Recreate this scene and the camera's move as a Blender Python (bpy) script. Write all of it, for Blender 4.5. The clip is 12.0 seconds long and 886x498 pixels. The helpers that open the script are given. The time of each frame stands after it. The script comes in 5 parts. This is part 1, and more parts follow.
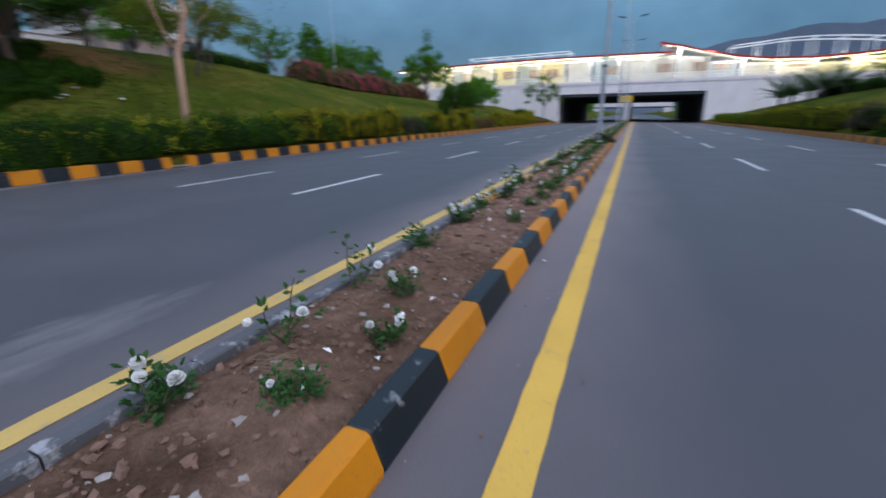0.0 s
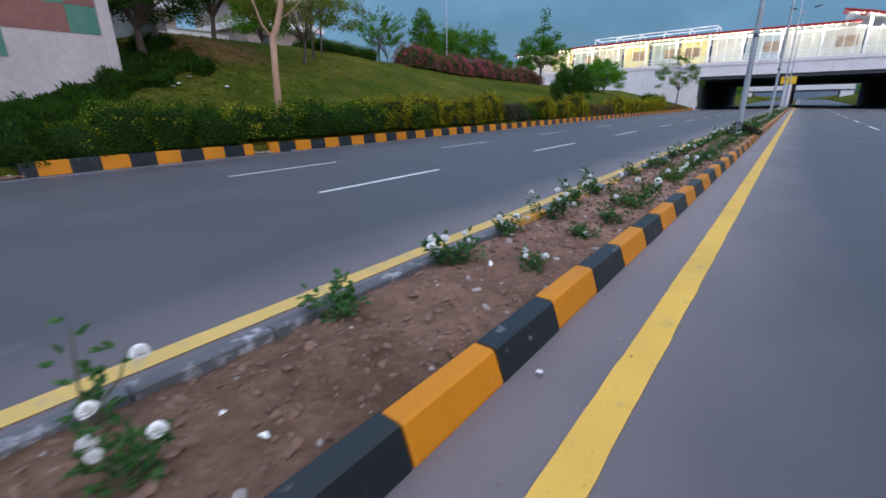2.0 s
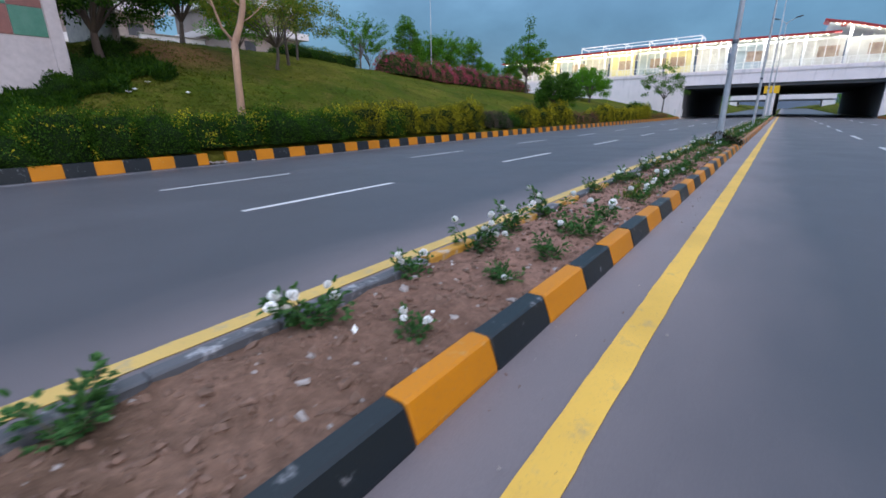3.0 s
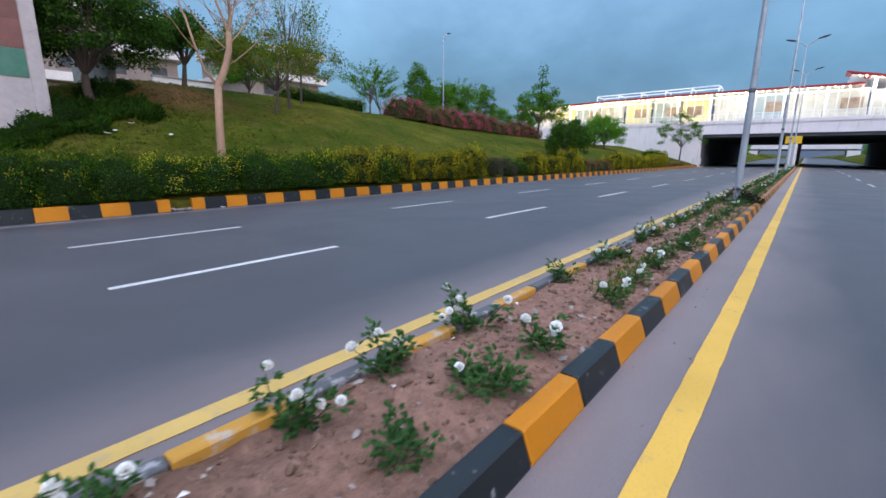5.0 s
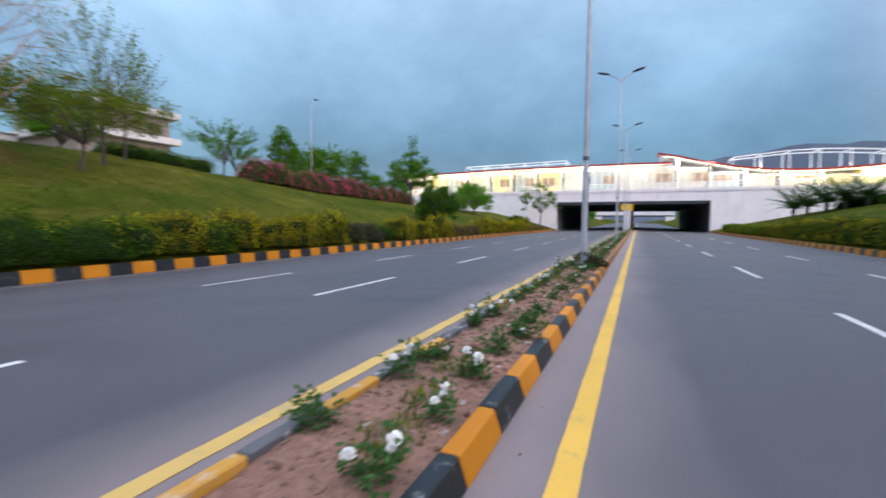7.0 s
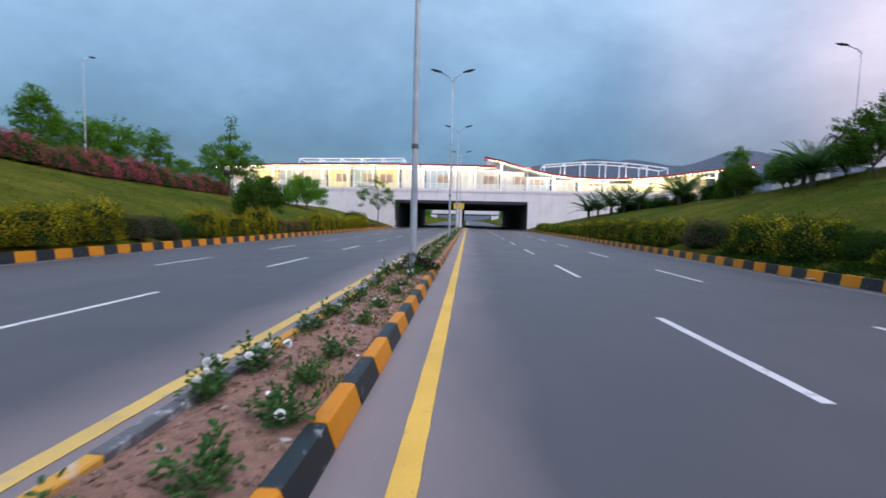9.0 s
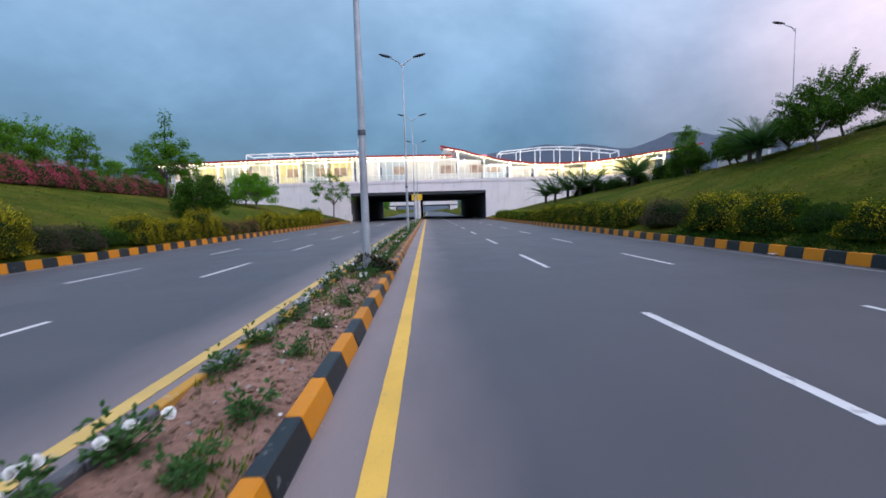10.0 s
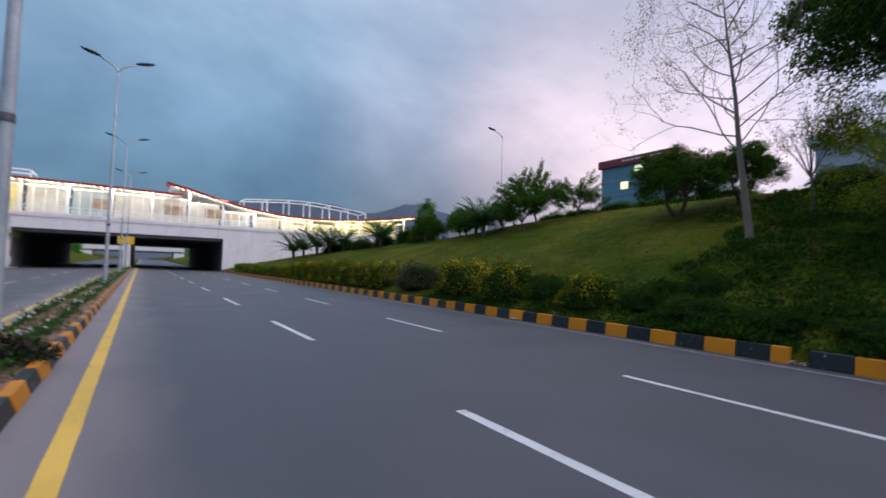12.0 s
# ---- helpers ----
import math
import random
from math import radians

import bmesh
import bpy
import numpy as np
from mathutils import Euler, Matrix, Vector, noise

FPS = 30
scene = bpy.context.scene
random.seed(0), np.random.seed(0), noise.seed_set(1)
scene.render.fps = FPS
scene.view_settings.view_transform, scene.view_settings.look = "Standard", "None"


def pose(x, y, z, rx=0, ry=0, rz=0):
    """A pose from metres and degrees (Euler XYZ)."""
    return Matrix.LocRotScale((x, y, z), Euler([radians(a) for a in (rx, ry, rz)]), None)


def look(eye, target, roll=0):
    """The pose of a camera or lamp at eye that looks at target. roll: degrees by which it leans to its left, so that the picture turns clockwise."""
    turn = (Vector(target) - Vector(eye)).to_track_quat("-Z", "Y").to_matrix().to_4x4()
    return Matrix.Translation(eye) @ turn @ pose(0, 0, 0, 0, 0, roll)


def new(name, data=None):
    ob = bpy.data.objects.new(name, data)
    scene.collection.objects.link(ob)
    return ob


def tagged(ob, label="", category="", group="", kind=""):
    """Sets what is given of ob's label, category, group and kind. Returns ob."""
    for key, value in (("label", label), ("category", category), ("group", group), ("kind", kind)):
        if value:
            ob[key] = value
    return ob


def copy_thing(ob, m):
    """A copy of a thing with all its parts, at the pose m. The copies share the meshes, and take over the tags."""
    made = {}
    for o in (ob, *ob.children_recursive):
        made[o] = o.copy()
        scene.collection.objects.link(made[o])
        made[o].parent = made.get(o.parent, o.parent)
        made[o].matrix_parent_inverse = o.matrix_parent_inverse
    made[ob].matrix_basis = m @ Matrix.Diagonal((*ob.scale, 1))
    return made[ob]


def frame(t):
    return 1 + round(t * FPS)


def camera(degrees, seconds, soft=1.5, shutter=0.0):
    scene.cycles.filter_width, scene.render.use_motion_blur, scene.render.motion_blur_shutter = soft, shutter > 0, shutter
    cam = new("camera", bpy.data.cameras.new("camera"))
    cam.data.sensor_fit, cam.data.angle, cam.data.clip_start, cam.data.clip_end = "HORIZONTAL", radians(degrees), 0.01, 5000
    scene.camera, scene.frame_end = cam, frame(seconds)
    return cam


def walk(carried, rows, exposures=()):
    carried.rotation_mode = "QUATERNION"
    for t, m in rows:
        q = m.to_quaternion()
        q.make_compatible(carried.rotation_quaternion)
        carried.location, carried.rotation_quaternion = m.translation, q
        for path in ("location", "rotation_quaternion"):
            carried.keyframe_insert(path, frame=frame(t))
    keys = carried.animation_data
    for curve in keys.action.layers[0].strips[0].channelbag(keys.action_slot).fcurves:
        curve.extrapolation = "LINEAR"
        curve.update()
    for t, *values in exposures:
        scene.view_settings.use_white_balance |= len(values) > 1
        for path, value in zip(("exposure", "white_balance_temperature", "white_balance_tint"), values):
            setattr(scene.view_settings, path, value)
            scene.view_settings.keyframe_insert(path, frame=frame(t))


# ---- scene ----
cam = camera(91.3, 12.0, soft=1.6, shutter=0.5)
PATH = [
    (0, (-0.190, -0.106, 1.349), (-0.943, 1.653, 0.765), -0.7),
    (0.5, (-0.113, 0.456, 1.343), (-1.251, 1.997, 0.767), -0.5),
    (1, (-0.126, 0.997, 1.348), (-1.303, 2.502, 0.757), -0.3),
    (1.5, (-0.056, 1.582, 1.315), (-1.272, 3.047, 0.703), -1.9),
    (2, (-0.063, 2.124, 1.306), (-1.237, 3.616, 0.675), -0.9),
    (2.5, (-0.039, 2.732, 1.289), (-1.167, 4.269, 0.686), -2.1),
    (3, (0.000, 3.318, 1.295), (-1.148, 4.841, 0.695), -0.7),
    (3.2, (-0.027, 3.560, 1.277), (-1.170, 5.089, 0.679), 0.4),
    (5, (-0.131, 5.362, 1.483), (-1.369, 6.875, 1.060), 0.4),
    (5.5, (-0.133, 5.841, 1.474), (-1.336, 7.392, 1.086), 0.8),
    (6, (-0.162, 6.398, 1.488), (-1.295, 8.030, 1.260), -0.6),
    (6.5, (-0.116, 6.969, 1.502), (-1.210, 8.637, 1.367), -0.5),
    (7, (-0.148, 7.565, 1.471), (-0.964, 9.386, 1.344), 0.3),
    (7.5, (-0.112, 8.131, 1.464), (-0.657, 10.053, 1.369), 1.0),
    (9.3, (-0.171, 10.118, 1.461), (-0.172, 12.111, 1.300), -0.1),
    (9.5, (-0.168, 10.331, 1.494), (-0.106, 12.320, 1.287), -1.1),
    (10, (-0.135, 10.911, 1.511), (-0.068, 12.902, 1.336), -1.6),
    (10.5, (-0.177, 11.493, 1.496), (0.041, 13.479, 1.390), -1.2),
    (11, (-0.135, 12.043, 1.486), (0.353, 13.980, 1.396), -2.5),
    (11.5, (-0.022, 12.687, 1.516), (0.883, 14.468, 1.601), -1.6),
    (12, (-0.035, 13.172, 1.547), (1.106, 14.812, 1.635), 1.8),
]
EXPOSURES = [(0.0, -0.08, 6200, 8), (0.6, -0.08, 6200, 8), (1.5, 0.04, 6200, 8), (3.0, 0.24, 6250, 8), (5.0, 0.40, 6350, 9), (6.5, 0.48, 6800, 11), (7.5, 0.43, 6850, 11),
             (9.5, 0.24, 6600, 12), (10.5, 0.22, 6550, 12), (11.0, 0.10, 6550, 12), (11.5, -0.24, 6550, 12), (12.0, -0.08, 6750, 12)]
walk(cam, [(t, look(eye, target, roll)) for t, eye, target, roll in PATH], EXPOSURES)

# ---- sky, sun ----
GLOW = Vector((0.80, 0.52, 0.30)).normalized()      # where the evening sky is brightest
world = bpy.data.worlds.new("dusk_sky")
scene.world = world
world.use_nodes = True
wt = world.node_tree
wt.nodes.clear()


def wn(kind, **kw):
    n = wt.nodes.new(kind)
    for k, v in kw.items():
        n.inputs[k].default_value = v
    return n


def wmath(op, a, b=None):
    n = wt.nodes.new("ShaderNodeMath")
    n.operation = op
    for i, v in enumerate((a, b)):
        if v is None:
            continue
        if isinstance(v, (int, float)):
            n.inputs[i].default_value = v
        else:
            wt.links.new(v, n.inputs[i])
    return n.outputs[0]


def wramp(fac, stops, mode="LINEAR"):
    n = wt.nodes.new("ShaderNodeValToRGB")
    n.color_ramp.interpolation = mode
    while len(n.color_ramp.elements) < len(stops):
        n.color_ramp.elements.new(0.5)
    for e, (p, c) in zip(n.color_ramp.elements, stops):
        e.position, e.color = p, (*c, 1)
    wt.links.new(fac, n.inputs[0])
    return n.outputs[0]


def wmix(fac, a, b, mode="MIX"):
    n = wt.nodes.new("ShaderNodeMixRGB")
    n.blend_type = mode
    for i, v in enumerate((fac, a, b)):
        if isinstance(v, (int, float)):
            n.inputs[i].default_value = v
        elif isinstance(v, tuple):
            n.inputs[i].default_value = (*v, 1)
        else:
            wt.links.new(v, n.inputs[i])
    return n.outputs[0]


coord = wt.nodes.new("ShaderNodeTexCoord").outputs["Generated"]
sep = wt.nodes.new("ShaderNodeSeparateXYZ")
wt.links.new(coord, sep.inputs[0])
up = wmath("MAXIMUM", sep.outputs[2], 0.0)
# cloud layer: the direction projected on a plane overhead
lift = wmath("ADD", up, 0.42)
flat = wt.nodes.new("ShaderNodeCombineXYZ")
wt.links.new(wmath("DIVIDE", sep.outputs[0], lift), flat.inputs[0])
wt.links.new(wmath("DIVIDE", sep.outputs[1], lift), flat.inputs[1])
cloud = wn("ShaderNodeTexNoise", Scale=0.95, Detail=8.0, Roughness=0.58, Distortion=0.25)
wt.links.new(flat.outputs[0], cloud.inputs["Vector"])
dot = wt.nodes.new("ShaderNodeVectorMath")
dot.operation = "DOT_PRODUCT"
wt.links.new(coord, dot.inputs[0])
dot.inputs[1].default_value = GLOW
toward = wmath("MULTIPLY_ADD", dot.outputs["Value"], 0.5)
toward.node.inputs[2].default_value = 0.5
cool = wramp(up, [(0.0, (0.085, 0.190, 0.322)), (0.16, (0.102, 0.228, 0.378)), (0.30, (0.182, 0.334, 0.530)), (0.46, (0.320, 0.500, 0.720)), (1.0, (0.74, 0.75, 0.90))])
warm = wramp(up, [(0.0, (0.58, 0.47, 0.56)), (0.25, (0.80, 0.70, 0.84)), (0.55, (0.60, 0.61, 0.78)), (1.0, (0.74, 0.75, 0.90))])
side = wramp(toward, [(0.882, (0, 0, 0)), (0.953, (0.28, 0.28, 0.28)), (0.993, (1, 1, 1))], "EASE")
sky = wmix(side, cool, warm)
shade = wramp(cloud.outputs[0], [(0.34, (0.46, 0.52, 0.60)), (0.48, (0.86, 0.89, 0.93)), (0.62, (1.45, 1.38, 1.34))])
sky = wmix(0.70, sky, shade, "MULTIPLY")
nishita = wt.nodes.new("ShaderNodeTexSky")
nishita.sky_type, nishita.sun_disc = "NISHITA", False
nishita.sun_elevation, nishita.sun_rotation = radians(6), radians(110)
sky = wmix(0.022, sky, nishita.outputs[0], "ADD")
over = wramp(up, [(0.0, (0.95, 0.95, 0.95)), (0.5, (1.0, 1.0, 1.0)), (1.0, (1.65, 1.65, 1.65))])
sky = wmix(1.0, sky, over, "MULTIPLY")
behind = wt.nodes.new("ShaderNodeVectorMath")
behind.operation = "DOT_PRODUCT"
wt.links.new(coord, behind.inputs[0])
behind.inputs[1].default_value = Vector((0.55, -0.82, 0.15))
sky = wmix(1.0, sky, wramp(behind.outputs["Value"], [(0.05, (1.0, 1.0, 1.0)), (0.75, (2.0, 1.88, 1.92))]), "MULTIPLY")
bg = wn("ShaderNodeBackground", Strength=1.0)
wt.links.new(sky, bg.inputs[0])
wt.links.new(bg.outputs[0], wt.nodes.new("ShaderNodeOutputWorld").inputs[0])

sun = new("sun", bpy.data.lights.new("sun", "SUN"))
sun.data.energy, sun.data.angle, sun.data.color = 1.15, radians(40), (1.0, 0.83, 0.80)
sun.matrix_world = look((80, -30, 26), (0, 0, 0))


# ---- materials ----
class Mat:
    """A principled material with a few handy nodes."""

    def __init__(self, name, rough=0.8, metal=0.0):
        self.m = bpy.data.materials.new(name)
        self.m.use_nodes = True
        self.t = self.m.node_tree
        self.b = self.t.nodes["Principled BSDF"]
        self.b.inputs["Roughness"].default_value = rough
        self.b.inputs["Metallic"].default_value = metal
        c = self.t.nodes.new("ShaderNodeTexCoord")
        self.obj = c.outputs["Object"]
        self.geo = self.t.nodes.new("ShaderNodeNewGeometry")
        self.pos = self.geo.outputs["Position"]
        self.rand = self.t.nodes.new("ShaderNodeObjectInfo").outputs["Random"]

    def noise(self, scale, detail=4.0, rough=0.55, vec=None, stretch=None):
        n = self.t.nodes.new("ShaderNodeTexNoise")
        n.inputs["Scale"].default_value, n.inputs["Detail"].default_value, n.inputs["Roughness"].default_value = scale, detail, rough
        v = self.pos if vec is None else vec
        if stretch:
            mp = self.t.nodes.new("ShaderNodeMapping")
            mp.inputs["Scale"].default_value = stretch
            self.t.links.new(v, mp.inputs[0])
            v = mp.outputs[0]
        self.t.links.new(v, n.inputs["Vector"])
        return n.outputs[0]

    def ramp(self, fac, *stops):
        n = self.t.nodes.new("ShaderNodeValToRGB")
        while len(n.color_ramp.elements) < len(stops):
            n.color_ramp.elements.new(0.5)
        for e, (p, c) in zip(n.color_ramp.elements, stops):
            e.position, e.color = p, (*c, 1) if isinstance(c, tuple) else (c, c, c, 1)
        self.t.links.new(fac, n.inputs[0])
        return n.outputs[0]

    def mix(self, fac, a, b, mode="MIX"):
        n = self.t.nodes.new("ShaderNodeMixRGB")
        n.blend_type = mode
        for i, v in enumerate((fac, a, b)):
            if isinstance(v, (int, float)):
                n.inputs[i].default_value = v if i == 0 else (v, v, v, 1)
            elif isinstance(v, tuple):
                n.inputs[i].default_value = (*v, 1)
            else:
                self.t.links.new(v, n.inputs[i])
        return n.outputs[0]

    def math(self, op, a, b=0.0):
        n = self.t.nodes.new("ShaderNodeMath")
        n.operation = op
        for i, v in enumerate((a, b)):
            if isinstance(v, (int, float)):
                n.inputs[i].default_value = v
            else:
                self.t.links.new(v, n.inputs[i])
        return n.outputs[0]

    def axis(self, i):
        n = self.t.nodes.new("ShaderNodeSeparateXYZ")
        self.t.links.new(self.pos, n.inputs[0])
        return n.outputs[i]

    def color(self, c):
        if isinstance(c, tuple):
            self.b.inputs["Base Color"].default_value = (*c, 1)
        else:
            self.t.links.new(c, self.b.inputs["Base Color"])
        return self

    def rough(self, v):
        self.t.links.new(v, self.b.inputs["Roughness"])
        return self

    def bump(self, h, strength=0.3, dist=0.01):
        n = self.t.nodes.new("ShaderNodeBump")
        n.inputs["Strength"].default_value, n.inputs["Distance"].default_value = strength, dist
        self.t.links.new(h, n.inputs["Height"])
        self.t.links.new(n.outputs[0], self.b.inputs["Normal"])
        return self

    def alpha_glow(self, c, strength):
        self.b.inputs["Emission Color"].default_value = (*c, 1)
        self.b.inputs["Emission Strength"].default_value = strength
        return self


def simple(name, a, b, scale, rough=0.75, metal=0.0, bump=0.25, dist=0.01, jitter=0.0):
    k = Mat(name, rough, metal)
    big, small = k.noise(scale, 5), k.noise(scale * 9, 3)
    c = k.mix(k.ramp(big, (0.35, 0.0), (0.65, 1.0)), a, b)
    c = k.mix(0.35, c, k.ramp(small, (0.3, 0.75), (0.7, 1.2)), "MULTIPLY")
    if jitter:
        c = k.mix(jitter, c, k.ramp(k.rand, (0.0, 0.55), (1.0, 1.45)), "MULTIPLY")
    k.color(c).bump(small, bump, dist)
    return k.m


# asphalt: dusty beside the median and the kerbs, with long worn tracks
k = Mat("asphalt", 0.82)
grain, blot, track = k.noise(160, 3, 0.7), k.noise(0.55, 5), k.noise(1.0, 4, stretch=(1.4, 0.05, 1))
base = k.mix(k.ramp(blot, (0.3, 0.0), (0.7, 1.0)), (0.046, 0.047, 0.056), (0.064, 0.065, 0.075))
base = k.mix(0.22, base, k.ramp(track, (0.3, 0.82), (0.7, 1.15)), "MULTIPLY")
off = k.math("ABSOLUTE", k.math("ADD", k.axis(0), 1.59))
edge = k.math("ADD", off, k.math("MULTIPLY", k.noise(1.3, 4, stretch=(1, 0.35, 1)), 0.9))
dust = k.ramp(k.math("MULTIPLY", edge, 0.25), (0.30, 1.0), (0.64, 0.0))
dust = k.math("MULTIPLY", dust, k.ramp(k.math("MULTIPLY", k.math("ADD", k.axis(1), k.math("MULTIPLY", blot, 4.0)), 0.05), (0.15, 0.42), (0.50, 1.0)))
base = k.mix(k.math("MULTIPLY", dust, 0.8), base, (0.250, 0.200, 0.195))
# a dry cement smear beside the yellow line
smear = k.math("ADD", k.math("POWER", k.math("MULTIPLY", k.math("ADD", k.axis(0), 3.55), 2.4), 2.0), k.math("POWER", k.math("MULTIPLY", k.math("ADD", k.axis(1), -1.3), 1.0), 2.0))
smear = k.ramp(k.math("ADD", k.math("MULTIPLY", smear, 0.35), k.noise(3.2, 5, 0.65, stretch=(2.2, 0.6, 1))), (0.46, 1.0), (0.82, 0.0))
base = k.mix(k.math("MULTIPLY", smear, 0.36), base, (0.27, 0.265, 0.26))
base = k.mix(0.6, base, k.ramp(grain, (0.3, 0.72), (0.7, 1.28)), "MULTIPLY")
k.b.inputs["Specular IOR Level"].default_value = 0.6
k.color(base).rough(k.ramp(blot, (0.3, 0.50), (0.7, 0.62))).bump(grain, 0.35, 0.004)
ASPHALT = k.m


def paint(name, a, worn, wear=0.5, dirt=(0.16, 0.14, 0.12), hi=0.10, scale=5, gloss=0.6, spec=0.3):
    k = Mat(name, gloss)
    n, f, g = k.noise(scale, 6, 0.65), k.noise(70, 4, 0.7), k.noise(1.1, 4)
    c = k.mix(k.ramp(g, (0.35, 0.0), (0.7, 1.0)), a, tuple(v * 0.82 for v in a))
    c = k.mix(k.math("MULTIPLY", k.ramp(n, (wear, 0.0), (wear + hi, 1.0)), 0.75), c, worn)
    c = k.mix(k.math("MULTIPLY", k.ramp(f, (0.56, 0.0), (0.75, 1.0)), 0.5), c, dirt)
    c = k.mix(0.22, c, k.ramp(k.rand, (0.0, 0.7), (1.0, 1.3)), "MULTIPLY")
    k.color(c).bump(f, 0.25, 0.003)
    k.b.inputs["Specular IOR Level"].default_value = spec
    return k.m


ROAD_YELLOW = paint("road_yellow", (0.72, 0.44, 0.075), (0.42, 0.30, 0.12), 0.60)
ROAD_YELLOW_PALE = paint("road_yellow_faded", (0.64, 0.43, 0.125), (0.42, 0.33, 0.18), 0.55)
ROAD_WHITE = paint("road_white", (0.62, 0.62, 0.62), (0.30, 0.29, 0.30), 0.56)
EDGE_WHITE = paint("worn_edge_white", (0.34, 0.34, 0.35), (0.17, 0.17, 0.18), 0.46)
KERB_YELLOW = paint("kerb_yellow", (0.60, 0.215, 0.003), (0.52, 0.30, 0.09), 0.61, scale=9, gloss=0.5, spec=0.32)
KERB_BLACK = paint("kerb_black", (0.007, 0.013, 0.017), (0.28, 0.28, 0.29), 0.62, dirt=(0.03, 0.032, 0.034), scale=9, gloss=0.42, spec=0.45)
KERB_FADED = paint("kerb_faded_yellow", (0.56, 0.29, 0.045), (0.46, 0.42, 0.36), 0.54, dirt=(0.20, 0.17, 0.15), scale=7)
KERB_WORN = paint("kerb_worn", (0.11, 0.115, 0.125), (0.46, 0.46, 0.47), 0.55, dirt=(0.20, 0.17, 0.15), scale=7)
KERB_BARE = simple("kerb_bare_concrete", (0.30, 0.27, 0.24), (0.22, 0.20, 0.19), 3, 0.9)
k = Mat("soil", 0.95)
n1, n2, n3 = k.noise(1.6, 5), k.noise(14, 6, 0.65), k.noise(70, 4, 0.7)
c = k.mix(k.ramp(n1, (0.35, 0.0), (0.65, 1.0)), (0.110, 0.064, 0.040), (0.250, 0.152, 0.104))
dusty = k.ramp(k.math("MULTIPLY", k.math("ADD", k.axis(1), k.math("MULTIPLY", n1, 3.0)), 0.1), (0.50, 0.0), (0.85, 1.0))
c = k.mix(k.math("MULTIPLY", dusty, 0.75), c, (0.390, 0.225, 0.170))
c = k.mix(0.7, c, k.ramp(n2, (0.3, 0.55), (0.7, 1.35)), "MULTIPLY")
c = k.mix(0.5, c, k.ramp(n3, (0.3, 0.7), (0.7, 1.3)), "MULTIPLY")
k.b.inputs["Specular IOR Level"].default_value = 0.1
k.color(c).bump(k.math("ADD", n2, k.math("MULTIPLY", n3, 0.4)), 1.0, 0.045)
SOIL = k.m
CLOD = simple("clod", (0.280, 0.165, 0.115), (0.160, 0.094, 0.062), 7, 0.95, jitter=0.6)
PEBBLE = simple("pebble", (0.50, 0.44, 0.40), (0.36, 0.31, 0.28), 8, 0.9, jitter=0.5)
k = Mat("grass", 0.95)
n1, n2, n3, n4 = k.noise(0.16, 5), k.noise(1.1, 6, 0.6), k.noise(38, 5, 0.7), k.noise(6, 5, 0.65)
c = k.mix(k.ramp(n1, (0.38, 0.0), (0.62, 1.0)), (0.038, 0.068, 0.006), (0.094, 0.098, 0.012))
c = k.mix(k.math("MULTIPLY", k.ramp(n2, (0.50, 0.0), (0.72, 1.0)), 0.55), c, (0.135, 0.100, 0.030))
bare = k.math("ADD", k.math("POWER", k.math("MULTIPLY", k.math("ADD", k.axis(0), 25.8), 0.34), 2.0), k.math("POWER", k.math("MULTIPLY", k.math("ADD", k.axis(1), -14.2), 0.26), 2.0))
bare = k.math("ADD", bare, k.math("MULTIPLY", n2, 1.2))
c = k.mix(k.math("MULTIPLY", k.ramp(k.math("MULTIPLY", bare, 0.4), (0.30, 1.0), (0.70, 0.0)), 0.8), c, (0.150, 0.075, 0.038))
c = k.mix(0.75, c, k.ramp(n4, (0.3, 0.5), (0.7, 1.45)), "MULTIPLY")
c = k.mix(0.6, c, k.ramp(k.noise(0.5, 6, 0.65), (0.32, 0.55), (0.66, 1.3)), "MULTIPLY")
c = k.mix(0.75, c, k.ramp(n3, (0.28, 0.5), (0.72, 1.5)), "MULTIPLY")
k.b.inputs["Specular IOR Level"].default_value = 0.03
k.color(c).bump(k.math("ADD", n3, n4), 0.7, 0.05)
GRASS = k.m
CONCRETE = simple("pale_concrete", (0.76, 0.70, 0.69), (0.68, 0.63, 0.62), 0.35, 0.85)
k = Mat("deck_concrete", 0.88)
n1, n2, n3 = k.noise(0.4, 5), k.noise(1.2, 6, 0.65, stretch=(1.5, 1, 0.16)), k.noise(14, 4)
c = k.mix(k.ramp(n1, (0.35, 0.0), (0.65, 1.0)), (0.87, 0.78, 0.77), (0.79, 0.71, 0.70))
c = k.mix(k.math("MULTIPLY", k.ramp(n2, (0.55, 0.0), (0.75, 1.0)), 0.55), c, (0.42, 0.38, 0.37))
c = k.mix(0.3, c, k.ramp(n3, (0.3, 0.8), (0.7, 1.15)), "MULTIPLY")
k.color(c).bump(n3, 0.2, 0.01)
DECK = k.m
# Dark concrete: the shade under the overpasses is put into its colour.
SHADEWALL = simple("shade_concrete", (0.105, 0.105, 0.110), (0.075, 0.078, 0.085), 0.5, 0.9)
MURAL_WALL = simple("painted_wall", (0.47, 0.43, 0.43), (0.40, 0.365, 0.37), 0.5, 0.8)
TEAL = simple("teal_tile", (0.045, 0.175, 0.120), (0.075, 0.215, 0.155), 3, 0.6, jitter=0.3)
BROWN = simple("brown_tile", (0.210, 0.085, 0.070), (0.160, 0.068, 0.060), 3, 0.6, jitter=0.3)
STEEL = simple("galvanised_pole", (0.46, 0.48, 0.50), (0.36, 0.37, 0.39), 2.5, 0.55, 0.35, 0.1)
